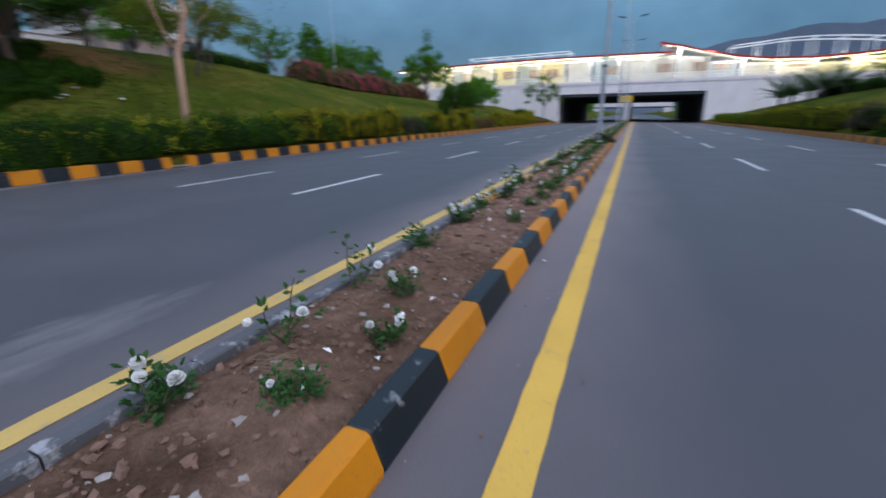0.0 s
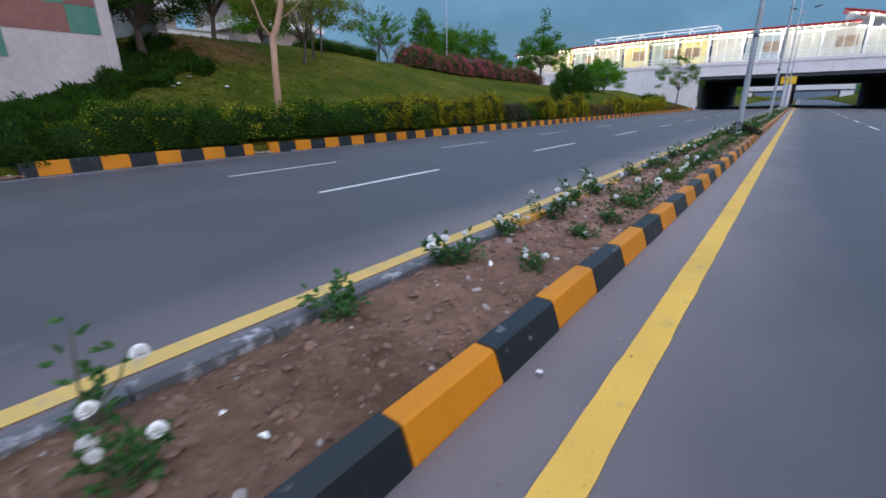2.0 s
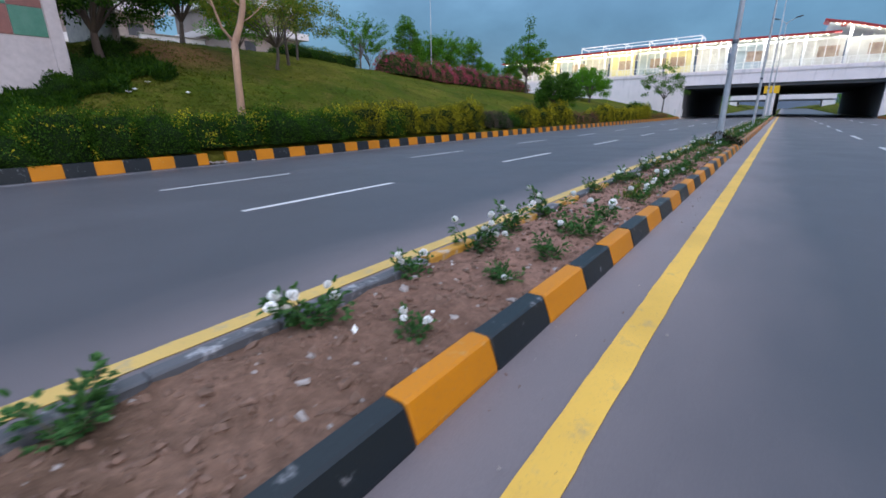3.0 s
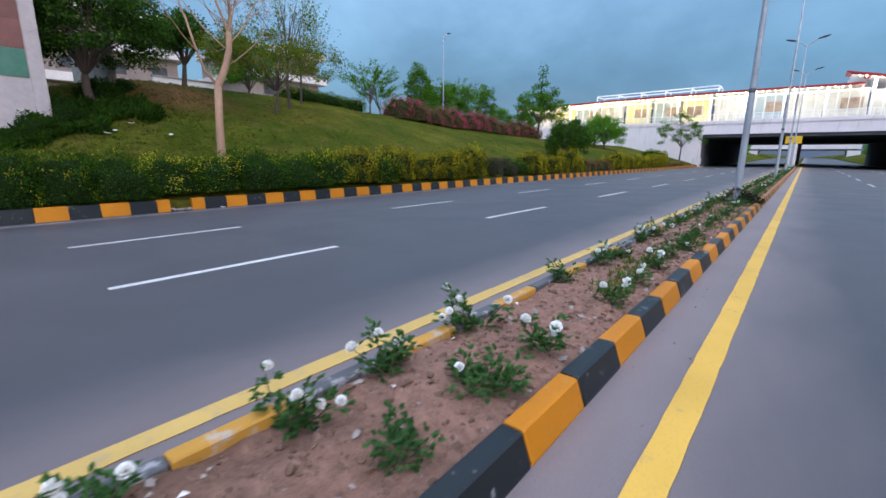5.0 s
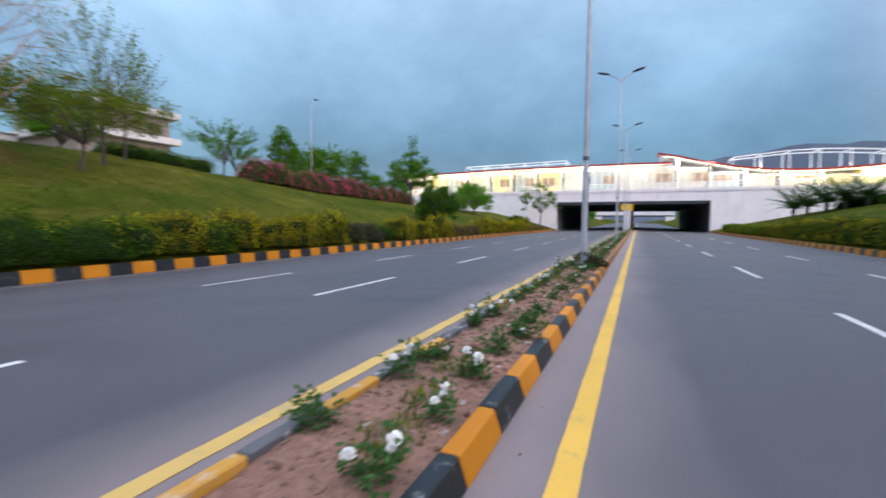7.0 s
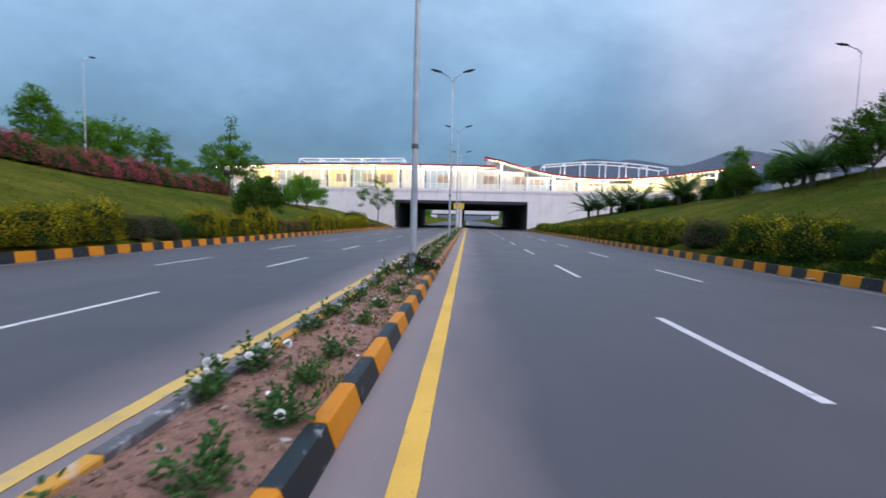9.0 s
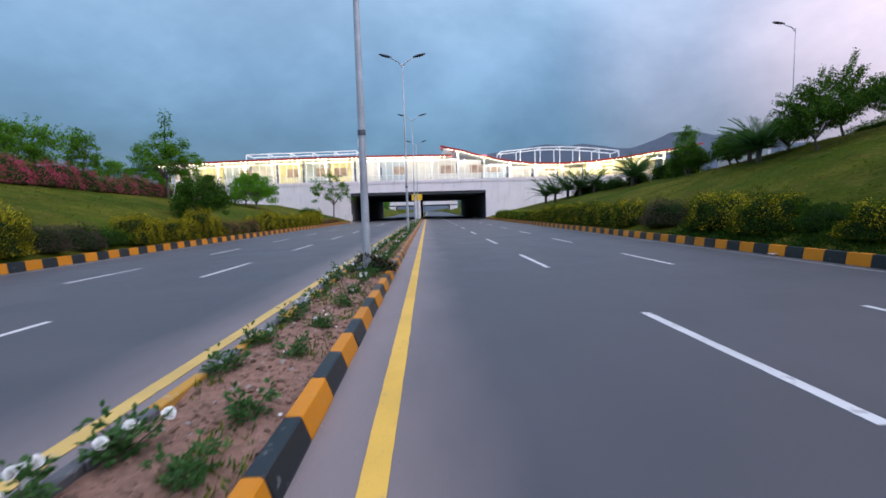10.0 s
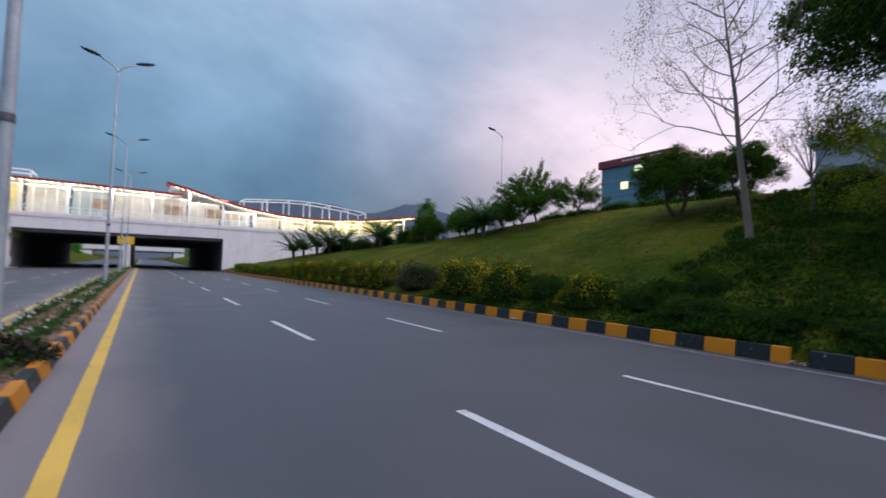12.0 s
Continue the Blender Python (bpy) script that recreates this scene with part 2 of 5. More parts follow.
DARKMETAL = simple("dark_lamp_metal", (0.045, 0.050, 0.058), (0.060, 0.064, 0.072), 5, 0.5, 0.3)
WHITESTEEL = simple("white_steel", (0.78, 0.78, 0.76), (0.70, 0.70, 0.69), 1.5, 0.5)
REDROOF = simple("red_roof_sheet", (0.46, 0.035, 0.030), (0.36, 0.028, 0.026), 0.8, 0.5)
SIGN = simple("yellow_sign", (0.85, 0.50, 0.010), (0.78, 0.44, 0.010), 3, 0.5)
INK = simple("dark_ink", (0.03, 0.03, 0.03), (0.05, 0.05, 0.05), 4, 0.6)
PANEL_WHITE = simple("pale_panel", (0.66, 0.65, 0.61), (0.56, 0.55, 0.52), 0.8, 0.6)
PANEL_BLUE = simple("grey_blue_panel", (0.42, 0.50, 0.55), (0.36, 0.43, 0.48), 0.8, 0.35)
PANEL_BROWN = simple("brown_poster", (0.30, 0.21, 0.17), (0.46, 0.36, 0.28), 1.4, 0.5)
# Yellow lamplight of the hall is put into this colour.
PANEL_YELLOW_LIT = simple("yellow_lit_panel", (0.80, 0.72, 0.36), (0.72, 0.66, 0.36), 0.8, 0.5)
FLOORTILE = simple("platform_floor", (0.40, 0.39, 0.37), (0.34, 0.33, 0.32), 1.0, 0.6)
BULB = Mat("bulb", 0.4).color((1.0, 0.9, 0.7)).alpha_glow((1.0, 0.82, 0.50), 14.0).m
WINDOW_LIT = Mat("lit_window", 0.4).color((0.8, 0.85, 0.6)).alpha_glow((0.80, 1.0, 0.50), 1.3).m
HOUSE_WALL = simple("tan_render", (0.27, 0.225, 0.20), (0.22, 0.185, 0.165), 0.5, 0.85)
HOUSE_WHITE = simple("white_band_render", (0.70, 0.67, 0.66), (0.60, 0.57, 0.57), 0.5, 0.8)
BLUEWALL = simple("blue_cladding", (0.075, 0.200, 0.300), (0.095, 0.235, 0.340), 0.6, 0.5)
PALEBLUE = simple("pale_blue_cladding", (0.26, 0.29, 0.38), (0.33, 0.36, 0.44), 0.5, 0.6)
REDFASCIA = simple("maroon_fascia", (0.25, 0.022, 0.050), (0.20, 0.020, 0.040), 0.8, 0.5)
GLASS_DARK = simple("dark_window", (0.03, 0.035, 0.04), (0.05, 0.055, 0.06), 1.0, 0.15, bump=0.02)
# Distance haze is put into the ridge's blue-grey colour.
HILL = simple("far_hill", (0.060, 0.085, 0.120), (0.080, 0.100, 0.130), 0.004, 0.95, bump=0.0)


def bark(name, a, b):
    k = Mat(name, 0.9)
    n, f = k.noise(3, 5, stretch=(1, 1, 0.3)), k.noise(26, 5, 0.65, stretch=(1, 1, 0.3))
    c = k.mix(k.ramp(n, (0.35, 0.0), (0.65, 1.0)), a, b)
    c = k.mix(0.5, c, k.ramp(f, (0.3, 0.7), (0.7, 1.25)), "MULTIPLY")
    k.color(c).bump(f, 0.6, 0.02)
    return k.m


def foliage(name, a, b, trans=0.4, tint=(1.5, 1.6, 0.9)):
    """Leaves: each leaf has its own tone."""
    k = Mat(name, 0.6)
    isl = k.geo.outputs["Random Per Island"]
    c = k.mix(k.ramp(isl, (0.0, 0.0), (1.0, 1.0)), a, b)
    c = k.mix(0.45, c, k.ramp(k.noise(1.3, 4), (0.3, 0.6), (0.7, 1.4)), "MULTIPLY")
    c = k.mix(0.2, c, k.ramp(k.rand, (0.0, 0.75), (1.0, 1.25)), "MULTIPLY")
    k.color(c)
    k.b.inputs["Specular IOR Level"].default_value = 0.08
    if trans:
        tr, mx = k.t.nodes.new("ShaderNodeBsdfTranslucent"), k.t.nodes.new("ShaderNodeMixShader")
        k.t.links.new(k.mix(1.0, c, tint, "MULTIPLY"), tr.inputs[0])
        mx.inputs[0].default_value = trans
        k.t.links.new(k.b.outputs[0], mx.inputs[1])
        k.t.links.new(tr.outputs[0], mx.inputs[2])
        k.t.links.new(mx.outputs[0], k.t.nodes["Material Output"].inputs[0])
    return k.m


BARK_PALE = bark("pale_bark", (0.42, 0.26, 0.165), (0.29, 0.18, 0.12))
BARK_GREY = bark("grey_bark", (0.22, 0.19, 0.15), (0.15, 0.13, 0.105))
BARK_DARK = bark("dark_bark", (0.095, 0.075, 0.060), (0.070, 0.055, 0.046))
LEAF_DARK = foliage("leaf_dark", (0.010, 0.034, 0.006), (0.036, 0.082, 0.014))
LEAF_MID = foliage("leaf_mid", (0.026, 0.082, 0.008), (0.085, 0.165, 0.020))
LEAF_LIGHT = foliage("leaf_light", (0.045, 0.145, 0.008), (0.120, 0.270, 0.022))
LEAF_OLIVE = foliage("leaf_olive", (0.100, 0.120, 0.012), (0.205, 0.205, 0.028))
LEAF_HEDGE = foliage("leaf_hedge", (0.008, 0.030, 0.003), (0.046, 0.100, 0.008))
LEAF_YELLOW = foliage("leaf_yellow", (0.38, 0.32, 0.018), (0.64, 0.52, 0.035))
LEAF_GOLD = foliage("leaf_gold", (0.13, 0.120, 0.004), (0.32, 0.25, 0.008))
LEAF_BRONZE = foliage("leaf_bronze", (0.034, 0.045, 0.004), (0.120, 0.108, 0.008))
LEAF_PALM = foliage("leaf_palm", (0.022, 0.064, 0.024), (0.062, 0.130, 0.050))
LEAF_PURPLE = foliage("leaf_purple", (0.060, 0.040, 0.042), (0.095, 0.070, 0.058))
LEAF_RED = foliage("bract_red", (0.28, 0.030, 0.080), (0.50, 0.065, 0.170))
LEAF_RUST = foliage("leaf_rust", (0.15, 0.055, 0.052), (0.24, 0.095, 0.085))
LEAF_ROSE = foliage("leaf_rose", (0.028, 0.084, 0.026), (0.095, 0.200, 0.062))
GRASSBLADE = foliage("grass_blade", (0.046, 0.072, 0.008), (0.100, 0.108, 0.016))
STEM = bark("rose_stem", (0.085, 0.100, 0.045), (0.11, 0.085, 0.050))
PETAL = foliage("petal_white", (0.88, 0.87, 0.83), (0.95, 0.95, 0.93), 0.15, (1.0, 1.0, 1.0))
# Near-black green; inside the shrubs it stands for shade between the leaves.
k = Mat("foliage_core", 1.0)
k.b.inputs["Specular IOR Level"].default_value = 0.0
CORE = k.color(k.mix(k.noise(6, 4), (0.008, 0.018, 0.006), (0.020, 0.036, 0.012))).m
STRAW = simple("dry_straw", (0.26, 0.19, 0.11), (0.20, 0.14, 0.085), 8, 0.9)
LITTER = simple("white_litter", (0.72, 0.71, 0.70), (0.62, 0.60, 0.58), 10, 0.8)


# ---- mesh helpers ----
def smooth(me, on=True):
    me.polygons.foreach_set("use_smooth", [on] * len(me.polygons))


def mesh_from(name, verts, faces, mats, index=None, soft=False):
    me = bpy.data.meshes.new(name)
    me.from_pydata([tuple(v) for v in verts], [], [tuple(f) for f in faces])
    for m in (mats if isinstance(mats, (list, tuple)) else [mats]):
        me.materials.append(m)
    if index is not None:
        me.polygons.foreach_set("material_index", index)
    if soft:
        smooth(me)
    me.update()
    return me


def from_bm(name, bm, mat, soft=False):
    me = bpy.data.meshes.new(name)
    bm.to_mesh(me)
    bm.free()
    me.materials.append(mat)
    if soft:
        smooth(me)
    return me


def part(name, data, mat, parent, label="", m=None, soft=False):
    """One mesh object, from a bmesh or a finished mesh, under a thing or a part."""
    me = data if isinstance(data, bpy.types.Mesh) else from_bm(name, data, mat, soft)
    ob = new(name, me)
    ob.parent = parent
    if m is not None:
        ob.matrix_basis = m
    return tagged(ob, label)


def thing(name, label, category, group="", kind="", at=None):
    ob = new(name)
    ob.empty_display_size = 0.2
    if at is not None:
        ob.matrix_basis = at if isinstance(at, Matrix) else Matrix.Translation(at)
    return tagged(ob, label, category, group, kind)


def solid(name, data, mat, label, category, group="", kind="", m=None, soft=False):
    me = data if isinstance(data, bpy.types.Mesh) else from_bm(name, data, mat, soft)
    ob = new(name, me)
    if m is not None:
        ob.matrix_basis = m
    return tagged(ob, label, category, group, kind)


def boxes(*list_of, bevel=0.0):
    """A bmesh of boxes, each (x0, x1, y0, y1, z0, z1)."""
    bm = bmesh.new()
    for x0, x1, y0, y1, z0, z1 in list_of:
        r = bmesh.ops.create_cube(bm, size=1.0)
        for v in r["verts"]:
            v.co = Vector((x0 + (v.co.x + 0.5) * (x1 - x0), y0 + (v.co.y + 0.5) * (y1 - y0), z0 + (v.co.z + 0.5) * (z1 - z0)))
    if bevel:
        bmesh.ops.bevel(bm, geom=list(bm.edges), offset=bevel, segments=2, affect="EDGES")
    return bm


class Soup:
    """Loose geometry gathered in lists, turned into one mesh."""

    def __init__(self):
        self.v, self.f, self.i = [], [], []

    def tube(self, pts, radii, sides=6, mat=0):
        start = len(self.v)
        pts = [Vector(p) for p in pts]
        ref = Vector((0.3, 0.9, 0.1)).normalized()
        for n, (p, r) in enumerate(zip(pts, radii)):
            d = (pts[min(n + 1, len(pts) - 1)] - pts[max(n - 1, 0)]).normalized()
            a = d.cross(ref)
            if a.length < 1e-3:
                a = d.cross(Vector((1, 0, 0)))
            a.normalize()
            b = d.cross(a)
            for s in range(sides):
                w = 2 * math.pi * s / sides
                self.v.append(p + (a * math.cos(w) + b * math.sin(w)) * r)
        for n in range(len(pts) - 1):
            for s in range(sides):
                q = start + n * sides
                self.f.append((q + s, q + (s + 1) % sides, q + sides + (s + 1) % sides, q + sides + s))
                self.i.append(mat)
        self.f.append(tuple(start + (len(pts) - 1) * sides + s for s in range(sides)))
        self.i.append(mat)

    def leaf(self, p, d, n, length, width, mat=0, fold=0.0):
        """A pointed leaf of two halves from p along d, n roughly its upper side."""
        p, d = Vector(p), Vector(d).normalized()
        side = d.cross(n)
        if side.length < 1e-4:
            side = d.orthogonal()
        side.normalize()
        lift = side.cross(d) * (width * fold)
        q = len(self.v)
        mid = p + d * (length * 0.45)
        self.v += [p, mid + side * width / 2 + lift, p + d * length, mid - side * width / 2 + lift]
        self.f.append((q, q + 1, q + 2, q + 3))
        self.i.append(mat)

    def petal(self, p, d, n, length, width, mat=0):
        """A broad rounded petal, cupped a little."""
        p, d = Vector(p), Vector(d).normalized()
        side = d.cross(n)
        if side.length < 1e-4:
            side = d.orthogonal()
        side.normalize()
        up = side.cross(d)
        q = len(self.v)
        for along, out, lift in ((0, 0.15, 0), (0.45, 0.5, 0.16), (0.85, 0.42, 0.22), (1.0, 0.12, 0.15)):
            self.v += [p + d * length * along + side * width * out + up * length * lift, p + d * length * along - side * width * out + up * length * lift]
        for r in range(3):
            self.f.append((q + 2 * r, q + 2 * r + 2, q + 2 * r + 3, q + 2 * r + 1))
            self.i.append(mat)

    def mesh(self, name, mats, soft=False):
        return mesh_from(name, self.v, self.f, mats, self.i, soft)


def rnd_dir(rng, zmin=-1.0):
    while True:
        v = Vector((rng.uniform(-1, 1), rng.uniform(-1, 1), rng.uniform(-1, 1)))
        if 0.05 < v.length < 1 and v.normalized().z > zmin:
            return v.normalized()


def lerp(v, pts):
    return float(np.interp(v, [p[0] for p in pts], [p[1] for p in pts]))


# ---- ground and road ----
LEFT_EDGE, RIGHT_EDGE = -14.8, 11.2          # feet of the outer kerbs
BRIDGE = 95.0                                   # near face of the overpass
TUNNEL_END = 157.0
LEFT_CREST = [(-60, 5.3), (25, 5.3), (30, 4.9), (40, 4.3), (60, 3.8), (80, 3.5), (95, 3.4)]
RIGHT_CREST = [(-60, 6.0), (30, 5.9), (40, 5.4), (47, 4.8), (55, 4.4), (75, 4.1), (92, 3.4), (95, 3.2)]


def road_z(x):
    """Both carriageways fall away from the median."""
    d = max(0.0, abs(x + 1.59) - 0.63)
    return -0.025 * min(d, 8.0) - 0.010 * max(d - 8.0, 0.0)


def sink(y):
    """How far the banks lie lower, with the outer edges of the road."""
    return lerp(y, [(0, -0.24), (60, -0.22), (95, -0.15)])


def climb(y):
    """The road and its banks climb beyond the overpass."""
    return 0.008 * max(0.0, min(y, 340.0) - 160.0)


def ground_z(x, y):
    if y > 160:
        return ground_z(x, 160.0) + climb(y)
    if LEFT_EDGE - 0.1 < x < RIGHT_EDGE + 0.1:
        return -0.50
    if x < 0:
        top, d = lerp(y, LEFT_CREST), (LEFT_EDGE - 0.35 - x) / 13.2
        if x > -40:
            top = 0.26 + (top - 0.26) * lerp(y, [(1.0, 0.16), (3.4, 0.26), (6.0, 0.42), (8.0, 0.62), (10.5, 0.86), (13.5, 1.0)])
    else:
        top, d = lerp(y, RIGHT_CREST), (x - RIGHT_EDGE - 0.3) / 14.4
    d = max(d, 0.0)
    rough = 0.10 * noise.noise((x * 0.22, y * 0.22, 3.0)) + 0.04 * noise.noise((x * 0.9, y * 0.9, 7.0))
    if d >= 1:
        far = max(0.0, d - 1.0)
        return top + rough + min(far, 3.0) * 0.5
    return sink(y) * max(0.0, 1.0 - d) + 0.26 + (top - 0.26) * (d * 1.25 - 0.25 * d * d) + rough * min(1.0, d * 4)


def strip_axis(lo, hi, step):
    return [lo + (hi - lo) * i / max(1, round((hi - lo) / step)) for i in range(max(1, round((hi - lo) / step)) + 1)]


xs = [-1500, -800, -400, -250, -160, -110, -80] + strip_axis(-62, -32, 3) + strip_axis(-30.5, LEFT_EDGE - 0.4, 0.6) + [LEFT_EDGE - 0.2, LEFT_EDGE - 0.08]
xs += [-10, 0, 8, RIGHT_EDGE + 0.08, RIGHT_EDGE + 0.22] + strip_axis(RIGHT_EDGE + 0.45, 27.5, 0.6) + strip_axis(29, 62, 3) + [80, 110, 160, 250, 400, 800, 1500]
ys = [-400, -200, -120, -80, -50, -30, -20] + strip_axis(-14, 100, 0.8) + strip_axis(103, 160, 4) + [170, 190, 230, 300, 340, 420, 700, 1200, 2400]
gv = [(x, y, ground_z(x, y)) for y in ys for x in xs]
W = len(xs)
gf = [(j * W + i, j * W + i + 1, (j + 1) * W + i + 1, (j + 1) * W + i) for j in range(len(ys) - 1) for i in range(W - 1)]
solid("ground", mesh_from("ground", gv, gf, GRASS, soft=True), GRASS, "mown green grass banks rising beside the sunken road", "ground", kind="structure")


def ribbon(name, x0, x1, y0, y1, z, mat, thick=0.06, step=6.0, wobble=0.0, rng=None, fall=True):
    """A flat slab along the road, with slightly uneven edges."""
    cuts = strip_axis(y0, y1, step)
    v, f = [], []
    for y in cuts:
        a = (rng.uniform(-wobble, wobble) if rng else 0.0, rng.uniform(-wobble, wobble) if rng else 0.0)
        za, zb = (z + road_z(x0), z + road_z(x1)) if fall else (z, z)
        v += [(x0 + a[0], y, za), (x1 + a[1], y, zb), (x1 + a[1], y, zb - thick), (x0 + a[0], y, za - thick)]
    n = len(cuts)
    for i in range(n - 1):
        for s in range(4):
            f.append((i * 4 + s, i * 4 + (s + 1) % 4, i * 4 + 4 + (s + 1) % 4, i * 4 + 4 + s))
    f += [(0, 3, 2, 1), ((n - 1) * 4, (n - 1) * 4 + 1, (n - 1) * 4 + 2, (n - 1) * 4 + 3)]
    return mesh_from(name, v, f, mat)


def carriageway(name, x0, x1, y0, y1, label):
    """A slab of asphalt with its cross fall, from a row of points across."""
    xs = strip_axis(x0, x1, 2.1)
    n = len(xs)
    v = [(x, y, climb(y) + road_z(x) - dz) for y in (y0, y1) for dz in (0.0, 0.1) for x in xs]
    f = []
    for i in range(n - 1):
        f += [(i, i + 1, 2 * n + i + 1, 2 * n + i), (n + i, 3 * n + i, 3 * n + i + 1, n + i + 1), (i, n + i, n + i + 1, i + 1), (2 * n + i, 2 * n + i + 1, 3 * n + i + 1, 3 * n + i)]
    f += [(0, 2 * n, 3 * n, n), (n - 1, 2 * n - 1, 4 * n - 1, 3 * n - 1)]
    solid(name, mesh_from(name, v, f, ASPHALT), ASPHALT, label, "road", kind="structure")


for side_name, x0, x1 in (("left", LEFT_EDGE - 0.03, -2.17), ("right", -1.02, RIGHT_EDGE + 0.03)):
    carriageway("road_" + side_name, x0, x1, -60, 160, "worn grey asphalt carriageway with three lanes")
    carriageway("road_ramp", x0, x1, 160, 340, "asphalt carriageway climbing away beyond the overpass")

rng = random.Random(4)
for nm, x0, x1 in (("left", -2.72, -2.555), ("right", -0.57, -0.40)):
    solid("yellow_line", ribbon("yellow_line", x0, x1, -12, 149, 0.006, ROAD_YELLOW if nm == "right" else ROAD_YELLOW_PALE, 0.005, 0.15, 0.004, rng), None,
          "continuous yellow edge line painted beside the planted median", "road marking", "yellow edge lines", "structure")
for nm, x0, x1 in (("left", LEFT_EDGE + 0.38, LEFT_EDGE + 0.49), ("right", RIGHT_EDGE - 0.52, RIGHT_EDGE - 0.42)):
    solid("edge_line", ribbon("edge_line", x0, x1, -12, 149, 0.005, EDGE_WHITE, 0.004, 0.5, 0.012, rng), EDGE_WHITE,
          "thin worn white line along the outer kerb", "road marking", "white edge lines", "structure")
for x, first, length, width, pitch in ((-6.323, 6.66, 3.3, 0.13, 8.07), (-10.185, 6.98, 3.15, 0.12, 8.07), (3.097, 13.77, 3.45, 0.14, 8.74), (6.833, 14.32, 3.2, 0.13, 8.68)):
    me = ribbon("lane_dash", -width / 2, width / 2, 0, length, 0.006, ROAD_WHITE, 0.005, 0.3, 0.004, rng, False)
    lean = math.degrees(math.atan(0.025)) * (1 if x > 0 else -1)
    for i in range(-3, 18):
        y = first + pitch * i
        if y > 144:
            continue
        tagged(new("lane_dash", me), "white painted lane dash on grey asphalt", "road marking", "lane dashes", "structure").matrix_basis = pose(x, y, road_z(x), 0, lean, 0)


# ---- kerbs ----
def kerb_mesh(name, length, h, slope, top, mat, rng):
    """A kerb block along +y, its road face at x = 0 and leaning back by slope, its top that wide."""
    r = 0.010
    prof = [(0.0, -0.05), (0.0, 0.02), (-slope * 0.85, h - r), (-slope - r, h), (-slope - top + r, h), (-slope - top, h - r), (-slope - top, -0.05)]
    v, f = [], []
    ends = [0.004, 0.016, length - 0.016, length - 0.004]
    for n, y in enumerate(ends):
        s = 0.006 if n in (0, 3) else 0.0
        for x, z in prof:
            v.append((x - (s if x > -slope - top * 0.5 else -s), y, z - (s if z > 0.1 else 0) + rng.uniform(-0.0025, 0.0025)))
    m = len(prof)
    for n in range(3):
        for s in range(m - 1):
            f.append((n * m + s, n * m + s + 1, (n + 1) * m + s + 1, (n + 1) * m + s))
    f += [tuple(range(m)), tuple(reversed(range(3 * m, 4 * m)))]
    return mesh_from(name, v, f, mat)


rng = random.Random(11)


def kerb_run(name, label, x, mirror, h, slope, top, pitch, phase, y0, y1, gaps=(), bare=(), worn=False):
    """Blocks in turn yellow and black; a yellow one begins at phase."""
    run = thing(name, label, "kerb", "kerbs", "structure", (x, 0, road_z(x)))
    kinds = {c: [kerb_mesh("kerb_block", pitch, h, slope, top, m, rng) for _ in range(3)] for c, m in (("y", KERB_FADED if worn else KERB_YELLOW), ("b", KERB_WORN if worn else KERB_BLACK), ("c", KERB_BARE))}
    n0, n1 = math.floor((y0 - phase) / pitch), math.ceil((y1 - phase) / pitch)
    for n in range(n0, n1):
        y = phase + n * pitch
        kind = "y" if n % 2 == 0 else "b"
        if worn and kind == "y" and (y < 5.3 or rng.random() < (0.12 if y < 17 else 0.35)):
            kind = "b"
        if any(a < y + pitch / 2 < b for a, b in bare):
            kind = "c"
        a, b = y, y + pitch
        for g0, g1 in gaps:
            if a < g1 and b > g0:
                if g0 - a >= b - g1:
                    b = min(b, g0)
                else:
                    a = max(a, g1)
        if b - a < 0.12:
            continue
        ob = new("kerb_block", kinds[kind][rng.randrange(3)])
        ob.parent = run
        tilt = 3.0 if kind == "c" else 0.5
        ob.matrix_basis = pose(rng.uniform(-0.006, 0.006), a if not mirror else b, rng.uniform(-0.006, 0.004), rng.uniform(-tilt, tilt) * 0.4, rng.uniform(-tilt, tilt), (180 if mirror else 0) + rng.uniform(-tilt, tilt) * 0.5) @ Matrix.Diagonal((1, (b - a) / pitch, rng.uniform(0.72, 0.92) if kind == "c" else 1, 1))
    return run


kerb_run("kerb_median_right", "yellow and black painted concrete kerb of the planted median", -0.957, False, 0.180, 0.061, 0.115, 0.666, 1.737, -8, 94)
kerb_run("kerb_median_left", "scuffed yellow and black painted concrete kerb of the median", -2.22, True, 0.180, 0.055, 0.100, 0.672, 8.57, -8, 94, worn=True)
LEFT_KERB = "tall yellow and black painted kerb below the hedge, broken by a drain gap"
kerb_run("kerb_left", LEFT_KERB, LEFT_EDGE, False, 0.36, 0.05, 0.17, 0.679, 8.555, -10, 10.26, gaps=((10.26, 20), (3.74, 4.14), (2.35, 2.52)), bare=((1.4, 4.1),))
kerb_run("kerb_left", LEFT_KERB, LEFT_EDGE, False, 0.36, 0.05, 0.17, 0.69, 11.95, 10.885, 94, gaps=((0, 10.885),))
kerb_run("kerb_right", "tall yellow and black painted kerb below the shrubs, with a drain gap", RIGHT_EDGE, True, 0.34, 0.05, 0.17, 0.675, 17.52, -10, 94, gaps=((16.21, 16.52),))

# ---- median soil ----
rng = random.Random(21)
sx = [-2.075 + (2.075 - 1.115) * i / 16 for i in range(17)]
sy = strip_axis(-8, 45, 0.11) + strip_axis(45.5, 94, 0.6)


def soil_z(x, y):
    u = (x + 1.595) / 0.48
    z = 0.125 + 0.035 * (1 - u * u)
    z += 0.035 * noise.noise((x * 2.1, y * 2.1, 0.4)) + 0.030 * noise.noise((x * 6.5, y * 6.5, 2.4)) + 0.014 * noise.noise((x * 17, y * 17, 5.4))
    return z


